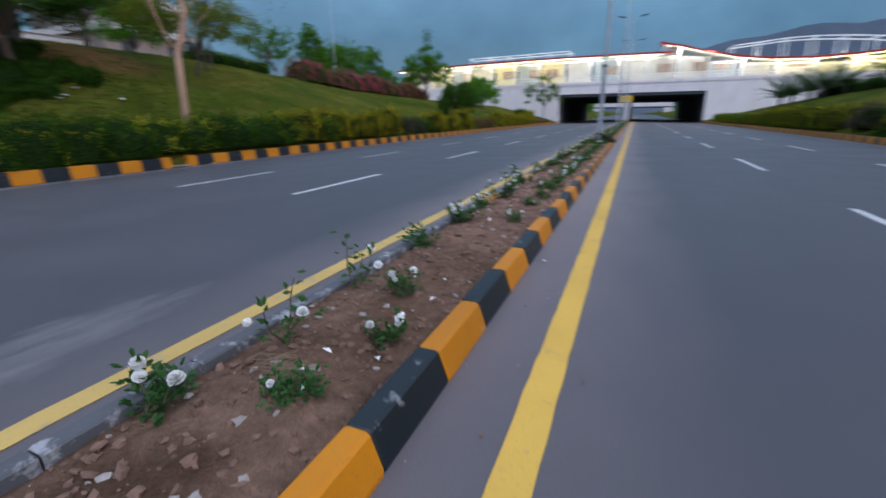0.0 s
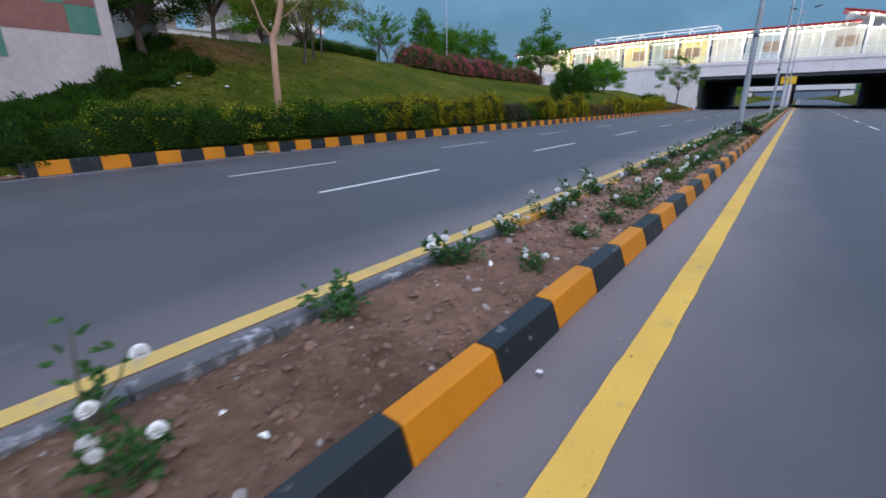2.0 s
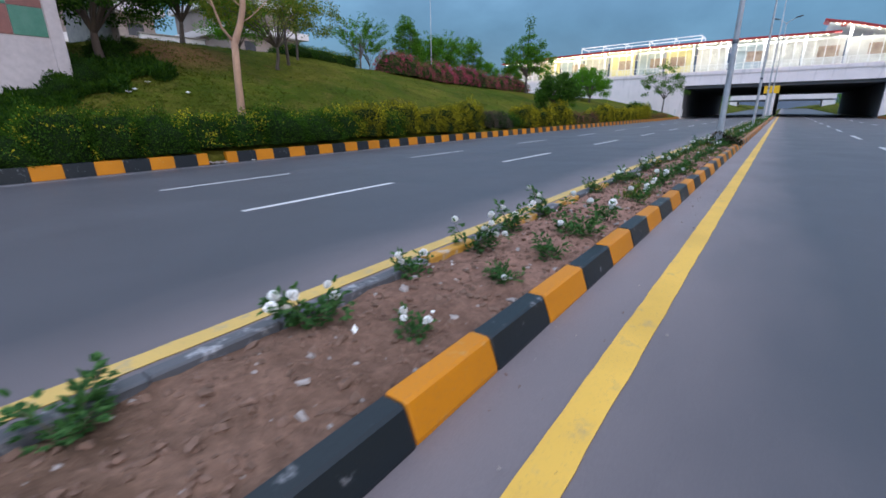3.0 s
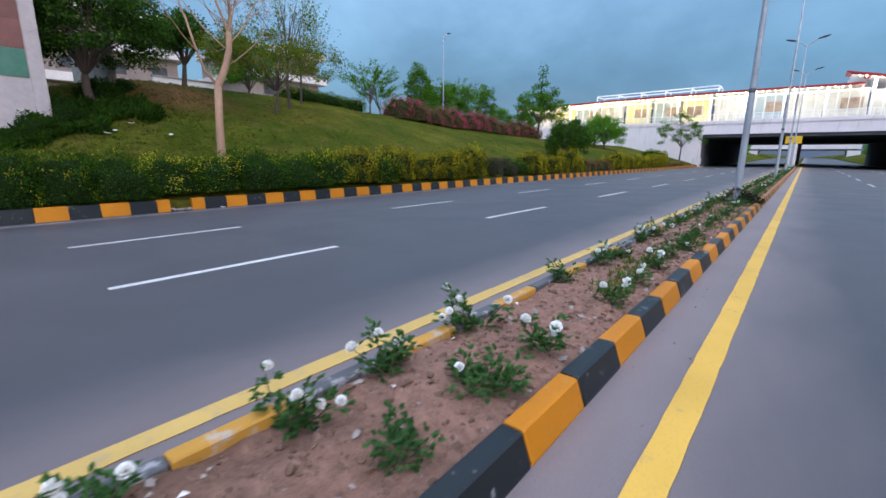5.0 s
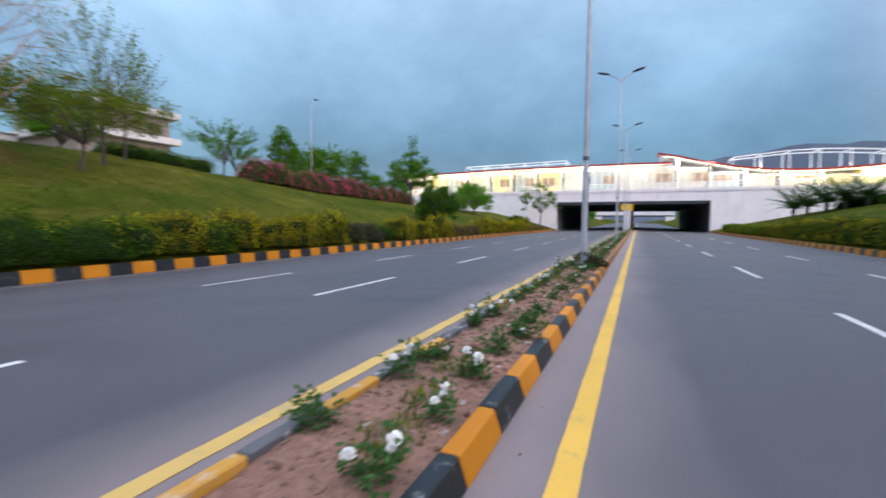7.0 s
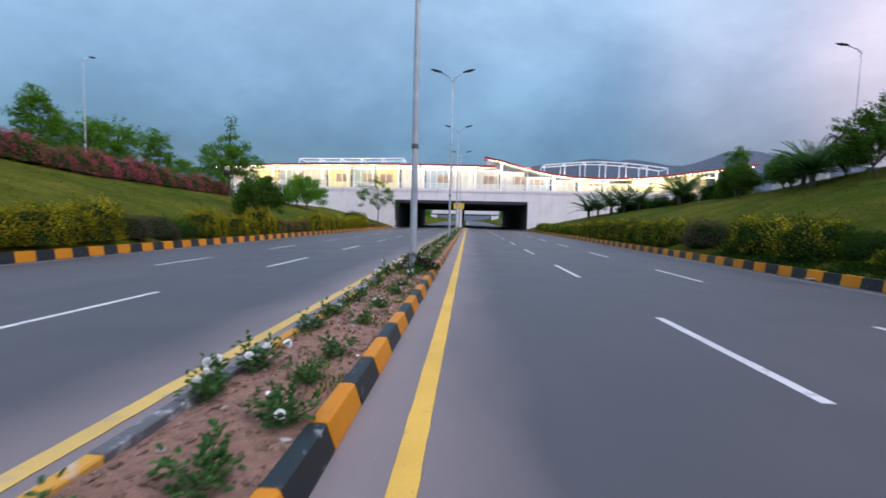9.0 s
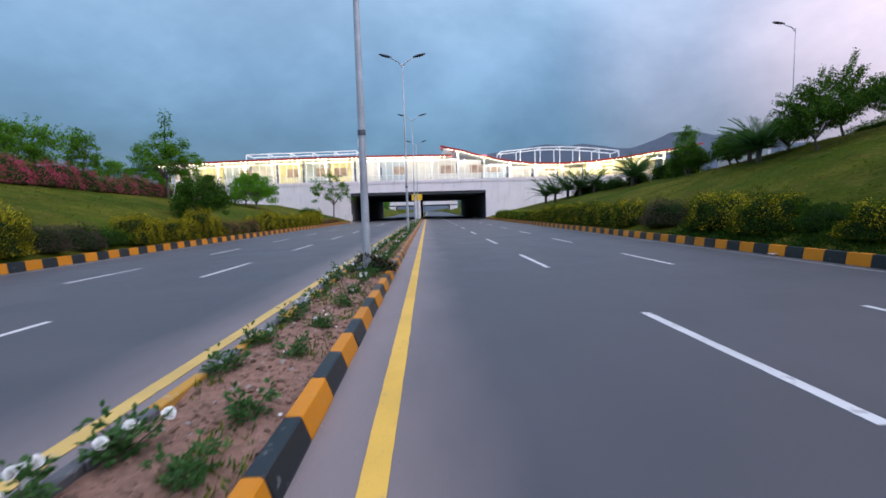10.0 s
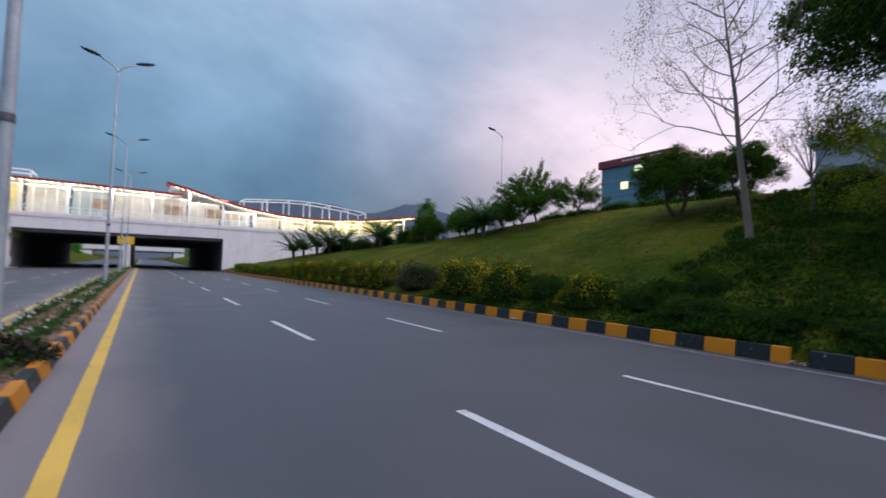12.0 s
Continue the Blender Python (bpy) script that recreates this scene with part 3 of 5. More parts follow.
solid("median_soil", mesh_from("median_soil", [(x, y, soil_z(x, y)) for y in sy for x in sx],
      [(j * 17 + i, j * 17 + i + 1, j * 17 + i + 18, j * 17 + i + 17) for j in range(len(sy) - 1) for i in range(16)], SOIL, soft=True), SOIL,
      "dry crumbly brown soil bed between the median kerbs", "flower bed", kind="structure")


def lump(rng, size, flat=0.7, rings=3, sides=5):
    v, f = [], []
    seed = rng.uniform(0, 90)
    for r in range(rings + 1):
        a = math.pi * r / rings
        for s in range(sides):
            b = 2 * math.pi * s / sides
            d = Vector((math.sin(a) * math.cos(b), math.sin(a) * math.sin(b), math.cos(a) * flat))
            v.append(d * size * (1 + 0.9 * noise.noise(d * 1.3 + Vector((seed, 0, 0)))))
    for r in range(rings):
        for s in range(sides):
            f.append((r * sides + s, r * sides + (s + 1) % sides, (r + 1) * sides + (s + 1) % sides, (r + 1) * sides + s))
    return v, f


def scatter(name, label, category, mats, count, y0, y1, sizes, x0=-2.03, x1=-1.16, sink=0.3, z=None):
    v, f, idx = [], [], []
    for _ in range(count):
        s = sizes[0] * (sizes[1] / sizes[0]) ** (rng.random() ** 1.6)
        x, y = rng.uniform(x0, x1), rng.uniform(y0, y1)
        lv, lf = lump(rng, s, rng.uniform(0.45, 0.8))
        q, turn = len(v), Euler((rng.uniform(-0.4, 0.4), rng.uniform(-0.4, 0.4), rng.uniform(0, 6.3))).to_matrix()
        base = soil_z(x, y) if z is None else z
        st = Vector((rng.uniform(0.8, 1.5), 1, 1))
        v += [turn @ (p * st) + Vector((x, y, base + s * (0.5 - sink))) for p in lv]
        f += [tuple(q + i for i in t) for t in lf]
        m = rng.randrange(len(mats))
        idx += [m] * len(lf)
    return solid(name, mesh_from(name, v, f, mats, idx, False), None, label, category, kind="stuff")


scatter("soil_clods", "loose dry clods of brown earth on the median bed", "soil", [CLOD], 7600, -2, 28, (0.005, 0.029))
scatter("pebbles", "small pale stones scattered over the median bed", "pebbles", [PEBBLE], 700, -2, 30, (0.005, 0.032))
scatter("rubble", "broken concrete and earth in the gap of the tall kerb", "rubble", [PEBBLE, CLOD], 70, 10.27, 10.88, (0.02, 0.075), LEFT_EDGE - 0.34, LEFT_EDGE + 0.10, 0.2, road_z(LEFT_EDGE) + 0.03)
scatter("rubble", "broken concrete and earth in the gap of the tall kerb", "rubble", [PEBBLE, CLOD], 60, 3.72, 4.18, (0.02, 0.085), LEFT_EDGE - 0.34, LEFT_EDGE + 0.12, 0.2, road_z(LEFT_EDGE) + 0.03)
scatter("rubble", "broken concrete and earth in the gap of the tall kerb", "rubble", [PEBBLE, CLOD], 40, 16.22, 16.51, (0.02, 0.06), RIGHT_EDGE - 0.08, RIGHT_EDGE + 0.32, 0.2, road_z(RIGHT_EDGE) + 0.03)
scatter("road_grit", "tiny stones lying along the kerb foot on the road", "pebbles", [PEBBLE, CLOD], 160, -3, 30, (0.003, 0.010), -0.94, -0.3, 0.2, 0.004)
for i in range(46):
    x, y = rng.uniform(-2.02, -1.18), rng.uniform(-1, 26)
    s = Soup()
    s.leaf((rng.uniform(-0.02, 0.02), rng.uniform(-0.02, 0.02), 0.004), Vector((rng.uniform(-1, 1), rng.uniform(-1, 1), rng.uniform(0, 0.5))), Vector((0, 0, 1)), rng.uniform(0.03, 0.06), 0.035, 0, 0.3)
    solid("fallen_petal", s.mesh("fallen_petal", [PETAL]), None, "fallen white rose petals lying on the soil", "petal", "fallen petals", m=pose(x, y, soil_z(x, y) + 0.01, 0, 0, rng.uniform(0, 360)))
for x, y, z, sc in ((-0.85, 3.90, 0.012, 0.5), (11.35, 17.6, 0.012, 3.4), (11.1, 24.6, 0.012, 3.4), (-15.0, 11.2, 0.012, 2.5), (-14.6, 11.7, 0.012, 2.0), (-15.0, 10.2, 0.012, 2.6)):
    s = Soup()
    for a in range(5):
        d = Vector((math.cos(a * 1.3), math.sin(a * 1.3), 0.25))
        s.leaf((0, 0, 0.003), d, Vector((0, 0, 1)), 0.05 * sc, 0.04 * sc, 0, 0.3)
    solid("litter", s.mesh("litter", [LITTER]), None, "crumpled scrap of white litter lying on the road", "litter", "litter", m=pose(x, y, z + road_z(x)))


straw = thing("dry_stalks", "small heap of dry straw-coloured stalks on the soil", "dry stalks", at=pose(-1.72, 1.30, soil_z(-1.72, 1.30) + 0.01))
for i in range(26):
    a, l = rng.gauss(0.5, 0.5), rng.uniform(0.08, 0.26)
    p = Vector((rng.uniform(-0.16, 0.12), rng.uniform(-0.08, 0.08), rng.uniform(0.005, 0.03)))
    one = Soup()
    one.tube([p, p + Vector((math.cos(a), math.sin(a), 0.05)) * l], [0.0025, 0.0015], 4)
    part("stalk", one.mesh("stalk", [STRAW]), None, straw)


# ---- roses ----
def rose_bloom(rng, r):
    s = Soup()
    for ring, (n, tilt, rad) in enumerate(((7, 0.30, 0.92), (7, 0.62, 1.0), (6, 0.92, 1.0), (5, 1.18, 0.95), (4, 1.38, 0.85))):
        for i in range(n):
            a = 2 * math.pi * (i + ring * 0.5) / n + rng.uniform(-0.2, 0.2)
            out = Vector((math.cos(a), math.sin(a), 0))
            d = out * math.cos(tilt) + Vector((0, 0, 1)) * math.sin(tilt)
            s.petal(Vector((0, 0, 0.12 * r * ring)), d, Vector((0, 0, 1)), r * rad * 1.05, r * rad * 1.35)
    return s.mesh("bloom", [PETAL])


def rose_bush(rng, height, blooms, spread=0.2, leafy=1.0):
    bush = thing("rose_bush", "", "rose bush", "rose bushes on the median")
    leaves, tips = Soup(), []
    for i in range(rng.randint(3, 6)):
        stems = Soup()
        a = rng.uniform(0, 6.28)
        out = Vector((math.cos(a), math.sin(a), 0))
        h = height * rng.uniform(0.55, 1.0)
        p, pts = Vector((0, 0, -0.03)), [Vector((0, 0, -0.03))]
        for n in range(4):
            p = p + out * spread * rng.uniform(0.06, 0.30) + Vector((0, 0, h / 4)) + Vector((rng.uniform(-1, 1), rng.uniform(-1, 1), 0)) * 0.02
            pts.append(p)
        stems.tube(pts, [0.007, 0.006, 0.005, 0.004, 0.003], 4)
        part("stem", stems.mesh("stem", [STEM]), None, bush, "thin thorny green stem")
        tips.append(pts[-1])
        for n in range(round(rng.randint(36, 48) * leafy)):
            t = rng.uniform(0.12, 1.0) * 3.99
            q = pts[int(t)].lerp(pts[int(t) + 1], t % 1)
            d = (rnd_dir(rng, -0.3) + out * 0.4).normalized()
            stalk = q + d * rng.uniform(0.03, 0.08)
            for w in (-0.9, -0.45, 0.0, 0.45, 0.9):
                dd = (Matrix.Rotation(w, 3, "Z") @ d + Vector((0, 0, rng.uniform(-0.3, 0.2)))).normalized()
                leaves.leaf(stalk + d * (0.02 * (1 - abs(w))), dd, Vector((0, 0, 1)), rng.uniform(0.026, 0.042), rng.uniform(0.018, 0.029), 0, 0.2)
    part("foliage", leaves.mesh("foliage", [LEAF_ROSE]), None, bush, "small dark green leaflets")
    for i in range(blooms):
        q = tips[i % len(tips)] + (Vector((rng.uniform(-0.07, 0.07), rng.uniform(-0.07, 0.07), rng.uniform(-0.06, 0.03))) if i >= len(tips) or rng.random() < 0.5 else Vector())
        part("bloom", rose_bloom(rng, rng.uniform(0.032, 0.046)), None, bush, "open white rose bloom", Matrix.Translation(q) @ Euler((rng.uniform(-0.7, 0.7), rng.uniform(-0.7, 0.7), 0)).to_matrix().to_4x4(), True)
    return bush


rng = random.Random(33)
ROSE_LABELS = {0: "small leafy green rose bush without flowers on bare soil", 1: "low green rose bush with a single white bloom", 2: "tall thin rose bush with two white blooms", 3: "thorny rose bush with a few white blooms", 6: "full green rose bush with many white blooms"}
proto = []
for h, b, sp, lf in ((0.22, 3, 0.20, 0.6), (0.44, 2, 0.20, 0.26), (0.27, 6, 0.30, 0.9), (0.19, 1, 0.20, 0.7), (0.29, 6, 0.26, 0.9), (0.22, 0, 0.22, 0.8), (0.30, 3, 0.26, 0.7)):
    o = rose_bush(rng, h, b, sp, lf)
    o["label"] = ROSE_LABELS[b]
    proto.append(o)
# both rows of the median, bush by bush: x, y, kind
spots = [(-2.00, 0.86, 0), (-1.88, 1.56, 1), (-1.95, 2.35, 1), (-2.00, 3.55, 5), (-1.98, 4.70, 2), (-1.98, 5.58, 0), (-1.99, 6.40, 4), (-1.95, 7.04, 6), (-1.98, 8.06, 4), (-2.00, 9.70, 5),
         (-2.00, 10.74, 0), (-1.95, 11.30, 3), (-2.00, 12.80, 2), (-1.95, 13.43, 6), (-2.00, 14.68, 5), (-2.00, 15.60, 3), (-2.00, 16.50, 5), (-2.00, 17.10, 0), (-2.00, 18.10, 3), (-2.00, 18.90, 0),
         (-1.46, 1.16, 3), (-1.36, 1.80, 0), (-1.52, 2.34, 0), (-1.40, 4.87, 0), (-1.40, 5.87, 3), (-1.35, 6.58, 5), (-1.38, 7.30, 3), (-1.34, 7.98, 0), (-1.37, 9.40, 0), (-1.37, 10.15, 0),
         (-1.32, 10.95, 0), (-1.42, 11.73, 5), (-1.34, 12.45, 3), (-1.42, 13.10, 5), (-1.39, 13.83, 5), (-1.48, 15.02, 5), (-1.46, 16.10, 3), (-1.40, 17.30, 5), (-1.45, 18.40, 3), (-1.45, 19.30, 0)]
y = 19.8
while y < 92:
    spots += [(-1.98, y, rng.choice((0, 3, 4, 5, 6, 3))), (-1.40, y + rng.uniform(-0.3, 0.3), rng.choice((5, 3, 5, 0, 5, 3)))]
    y += rng.uniform(0.62, 0.9) if y < 40 else rng.uniform(0.8, 1.1)
used = set()
for x, y, k in spots:
    x += rng.uniform(-0.06, 0.06) if y > 19.5 else 0.0
    sc = rng.uniform(0.9, 1.15) * (0.92 if y > 14 else 0.72 if x > -1.6 and y < 7 else 1.0)
    m = pose(x, y, soil_z(x, y) - 0.005, 0, 0, rng.uniform(0, 360))
    if k not in used:
        used.add(k)
        proto[k].matrix_basis = m
    else:
        o = copy_thing(proto[k], m)
        o.matrix_basis = m @ Matrix.Diagonal((sc, sc, sc, 1))


# dry weeds between the roses further on
weeds = Soup()
for _ in range(4200):
    y = 8.6 + 60.0 * rng.random() ** 1.5
    x = rng.uniform(-2.03, -1.16)
    if noise.noise((x * 1.6, y * 0.8, 3.0)) < (0.22 if y < 15 else 0.0):
        continue
    for _ in range(4):
        weeds.leaf((x + rng.uniform(-0.05, 0.05), y + rng.uniform(-0.05, 0.05), soil_z(x, y) - 0.01), Vector((rng.uniform(-0.8, 0.8), rng.uniform(-0.8, 0.8), 0.9)), Vector((0, 0, 1)), rng.uniform(0.04, 0.12), rng.uniform(0.010, 0.022), rng.choice((0, 0, 1, 2)))
solid("median_weeds", weeds.mesh("median_weeds", [GRASSBLADE, LEAF_ROSE, LEAF_OLIVE]), None, "sparse dry weeds between the roses on the median", "weeds", kind="stuff")


# ---- shrubs ----
def lumpy(rng, rx, ry, rz, rings=9, sides=16, amp=0.25):
    v, f = [], []
    seed = Vector((rng.uniform(0, 50), rng.uniform(0, 50), 0))
    for r in range(rings + 1):
        a = math.pi * 0.5 * r / rings * 1.12
        for s in range(sides):
            b = 2 * math.pi * s / sides
            d = Vector((math.sin(a) * math.cos(b), math.sin(a) * math.sin(b), max(math.cos(a), -0.02)))
            k = 1 + amp * noise.noise(d * 1.9 + seed)
            v.append(Vector((d.x * rx, d.y * ry, d.z * rz)) * k)
    for r in range(rings):
        for s in range(sides):
            f.append((r * sides + s, (r + 1) * sides + s, (r + 1) * sides + (s + 1) % sides, r * sides + (s + 1) % sides))
    return v, f


def shrub(name, rng, rx, ry, rz, count, leaf, mats, weights, label, category, group="", amp=0.25, boxy=False, fleck=0.0):
    """A shrub: an inner mass coloured dark as shade, and leaves all over its uneven outside."""
    ob = thing(name, label, category, group)
    v, f = lumpy(rng, rx, ry, rz, amp=amp)
    if boxy:
        for p in v:
            q = Vector((p.x / rx, p.y / ry, 0))
            w = max(abs(q.x), abs(q.y), 1e-3)
            g = min(1.35, (q.length / w) ** 0.7) if q.length > 0.02 else 1.0
            p.x, p.y = p.x * g, p.y * g
            p.z = rz * (p.z / rz) ** 0.55 if p.z > 0 else p.z
    part("inner_mass", mesh_from("inner_mass", [p * 0.80 for p in v], f, CORE, soft=True), None, ob, "solid inner mass, the shrub's shade put into its dark colour")
    s = Soup()
    areas = []
    for q in f:
        areas.append((v[q[1]] - v[q[0]]).cross(v[q[3]] - v[q[0]]).length + 1e-6)
    cum = np.cumsum(areas)
    seed = Vector((rng.uniform(0, 50), 0, 0))
    for _ in range(count):
        q = f[int(np.searchsorted(cum, rng.random() * cum[-1]))]
        a, b = rng.random(), rng.random()
        p = v[q[0]].lerp(v[q[1]], a).lerp(v[q[3]].lerp(v[q[2]], a), b)
        nrm = Vector((p.x / rx ** 2, p.y / ry ** 2, max(p.z, 0.02) / rz ** 2)).normalized()
        sprig = max(0.0, noise.noise(p * 3.2 + seed)) * 0.34
        p = p * rng.uniform(0.78, 1.0) + nrm * (rng.uniform(-0.02, 0.05) + sprig)
        d = (nrm + rnd_dir(rng) * 0.9).normalized()
        w = 0.999 if rng.random() < fleck else rng.random() + 0.9 * noise.noise(p * 1.9 + seed * 2) + 0.12 * (p.z / rz - 0.6)
        m = 0
        acc = 0.0
        for i, x in enumerate(weights):
            acc += x
            if w < acc:
                m = i
                break
        else:
            m = len(weights) - 1
        s.leaf(p, d, (nrm + rnd_dir(rng) * 0.5), leaf * rng.uniform(0.6, 1.3), leaf * rng.uniform(0.35, 0.6), m, 0.15)
    part("foliage", s.mesh("foliage", mats), None, ob)
    return ob


def place(ob, used, m):
    """Stand the first one there, and copies after it."""
    if id(ob) in used:
        return copy_thing(ob, m)
    used.add(id(ob))
    ob.matrix_basis = m
    return ob


rng = random.Random(55)
HL, HD, HY = "dense dark green clipped hedge shrub along the kerb", "dense hedge shrub with yellow-green new leaves along the kerb", "bright yellow-flecked hedge shrub along the kerb"
hedge_green = [shrub("hedge_shrub", rng, 1.0, 0.95, 1.25, 5200, 0.075, [LEAF_HEDGE, LEAF_MID, LEAF_YELLOW], (0.76, 0.42, 0.01), HL, "shrub", "hedge shrubs", 0.38, True, 0.03) for _ in range(2)]
hedge_mixed = [shrub("hedge_shrub", rng, 1.0, 0.95, 1.30, 5200, 0.075, [LEAF_HEDGE, LEAF_MID, LEAF_YELLOW], (0.62, 0.36, 0.05), HD, "shrub", "hedge shrubs", 0.40, True, 0.055) for _ in range(2)]
hedge_yellow = [shrub("hedge_shrub", rng, 1.0, 0.95, 1.35, 5200, 0.075, [LEAF_BRONZE, LEAF_GOLD, LEAF_YELLOW], (0.44, 0.52, 0.10), HY, "shrub", "hedge shrubs", 0.42, True, 0.05) for _ in range(2)]
hedge_olive = [shrub("hedge_shrub", rng, 1.0, 0.95, 1.3, 5200, 0.07, [LEAF_HEDGE, LEAF_BRONZE, LEAF_GOLD, LEAF_YELLOW], (0.34, 0.40, 0.24, 0.02), "rounded olive-green shrub with golden tips beside the kerb", "shrub", "hedge shrubs", 0.36, False, 0.015) for _ in range(2)]
hedge_dark = [shrub("wild_shrub", rng, 1.0, 0.95, 1.0, 3600, 0.085, [LEAF_DARK, LEAF_HEDGE], (0.6, 0.4), "dark wild undergrowth shrub on the shaded bank", "shrub", "wild shrubs", 0.4) for _ in range(2)]
purple = shrub("dark_shrub", rng, 1.0, 1.0, 1.2, 4000, 0.08, [LEAF_PURPLE, LEAF_DARK], (0.75, 0.25), "rounded purple-brown shrub beside the kerb", "shrub", "purple shrubs")
rust = shrub("rust_shrub", rng, 1.0, 1.0, 0.8, 1800, 0.07, [LEAF_RUST, LEAF_OLIVE], (0.75, 0.25), "low rust-red shrub beside the kerb", "shrub", "rust shrubs")
used = set()


def hedge_at(kind, x, y, sx=1.0, sy=1.0, sz=1.0):
    o = kind if not isinstance(kind, list) else rng.choice(kind)
    lean = math.degrees(math.atan((ground_z(x + 0.7, y) - ground_z(x - 0.7, y)) / 1.4)) if not LEFT_EDGE - 1.8 < x < RIGHT_EDGE + 1.8 else 0.0
    m = pose(x, y, ground_z(x, y) - 0.10, 0, -0.8 * lean, 0) @ pose(0, 0, 0, 0, 0, rng.choice((0, 180)) + rng.uniform(-12, 12))
    c = place(o, used, m)
    c.matrix_basis = m @ Matrix.Diagonal((sx, sy, sz, 1))
    return c


# the row of shrubs along the other carriageway
y = 1.6
while y < 86:
    if y < 5:
        kind, h = hedge_dark, 1.3
    elif y < 9:
        kind, h = hedge_green, 0.95
    elif y < 17:
        kind, h = rng.choice((hedge_mixed, hedge_mixed, hedge_green)), 1.0
    elif y < 27.5:
        kind, h = rng.choice((hedge_mixed, hedge_yellow)) if y < 21 else hedge_yellow, 1.1
    elif y < 31:
        kind, h = purple, 1.0
    elif y < 34:
        kind, h = hedge_green, 0.9
    elif y < 43:
        kind, h = hedge_yellow, 1.15
    elif y < 50:
        kind, h = rust, 1.2
    elif y < 72:
        kind, h = hedge_yellow, 1.0
    else:
        kind, h = rust, 0.7
    hedge_at(kind, LEFT_EDGE - 1.15 + rng.uniform(-0.12, 0.12), y, rng.uniform(0.92, 1.12), rng.uniform(0.82, 1.1), h * rng.uniform(0.74, 1.24))
    y += rng.uniform(1.15, 1.5) if y < 12 else rng.uniform(1.35, 1.9)
for i in range(14):
    u = rng.random()
    x, y = -18.4 - 4.4 * u + rng.uniform(-0.5, 0.5), 4.6 + 3.2 * u + rng.uniform(-0.5, 0.5)
    sc = rng.uniform(0.45, 0.7)
    hedge_at(hedge_dark, x, y, sc, sc, rng.uniform(0.35, 0.6))
for i in range(7):
    hedge_at(hedge_dark, -16.7 + rng.uniform(-0.5, 0.4), 2.2 + 0.5 * i, 0.8, 0.8, rng.uniform(1.0, 1.35))
# growth that climbs over the foot of the painted wall
for x, y, sz in ((-21.3, 5.6, 0.35), (-21.3, 6.4, 0.40), (-21.3, 7.1, 0.45), (-21.4, 7.8, 0.60), (-21.5, 8.5, 0.85), (-22.3, 9.5, 1.1), (-25.4, 11.3, 0.9)):
    hedge_at(hedge_dark, x, y, 0.6, 0.7, sz)
# the shrubs along this carriageway
for kind, x, y, sx, sy, sz in ((hedge_dark, 12.5, 15.2, 0.8, 1.0, 0.35), (hedge_dark, 12.5, 17.2, 0.8, 1.0, 0.42), (hedge_dark, 12.6, 19.0, 0.9, 1.0, 0.5), (hedge_dark, 12.7, 20.6, 0.7, 0.7, 0.6),
                               (hedge_olive, 12.5, 22.5, 0.9, 1.1, 0.86), (hedge_dark, 12.8, 24.5, 0.8, 0.8, 0.8), (hedge_olive, 12.5, 26.5, 1.1, 1.35, 1.1), (hedge_olive, 12.6, 29.4, 1.2, 1.7, 1.2), (purple, 12.6, 33.6, 1.1, 1.9, 1.1)):
    hedge_at(kind, x, y, sx, sy, sz)
y = 37.2
while y < 84:
    hedge_at(hedge_olive if y < 62 else hedge_mixed, RIGHT_EDGE + 1.2 + rng.uniform(-0.1, 0.1), y, 1.1, rng.uniform(1.2, 1.5), (1.15 if y < 56 else 0.8) * rng.uniform(0.9, 1.1))
    y += rng.uniform(1.9, 2.5)

BL = "flowering bougainvillea shrub on the crest of the bank"
bract = [shrub("bougainvillea", rng, 1.5, 1.6, 1.75, 2600, 0.11, [LEAF_RED, LEAF_RUST, LEAF_MID], w, c + BL, "shrub", "bougainvillea shrubs") for w, c in (((0.62, 0.26, 0.12), "crimson "), ((0.18, 0.52, 0.30), "rust-red half-withered "), ((0.28, 0.42, 0.30), "dull red "))]
y = 33.6
while y < 60:
    x = -28.4
    m = pose(x, y, ground_z(x, y) - 0.1, 0, 0, rng.uniform(0, 360))
    c = place(bract[0] if 41.5 < y < 46 else bract[rng.randint(1, 2)], used, m)
    c.matrix_basis = m @ Matrix.Diagonal((1, 1, rng.uniform(0.85, 1.2), 1))
    y += rng.uniform(1.7, 2.3)


# ---- trees ----
def grow(rng, wood, tips, p, d, length, radius, level, depth, up, wander, fork):
    pts, rad = [p], [radius]
    n = 5
    for i in range(n):
        d = (d + rnd_dir(rng) * wander + Vector((0, 0, up))).normalized()
        p = p + d * length / n
        pts.append(p)
        rad.append(radius * (1 - 0.45 * (i + 1) / n))
    wood.tube(pts, rad, 7 if level == 0 else (5 if level == 1 else 4))
    if level == depth:
        tips += [(q, d) for q in pts[1:]]
        return
    for i in range(fork):
        t = rng.uniform(0.45, 1.0) if i else 1.0
        j = min(n - 1, int(t * n))
        q = pts[j].lerp(pts[j + 1], t * n - j) if t < 1 else pts[-1]
        a = rnd_dir(rng)
        side = (a - d * a.dot(d)).normalized()
        nd = (d * rng.uniform(0.55, 0.95) + side * rng.uniform(0.5, 0.95)).normalized()
        grow(rng, wood, tips, q, nd, length * rng.uniform(0.6, 0.82), rad[-1] * rng.uniform(0.6, 0.85), level + 1, depth, up, wander, fork)


DENSE = 2.0


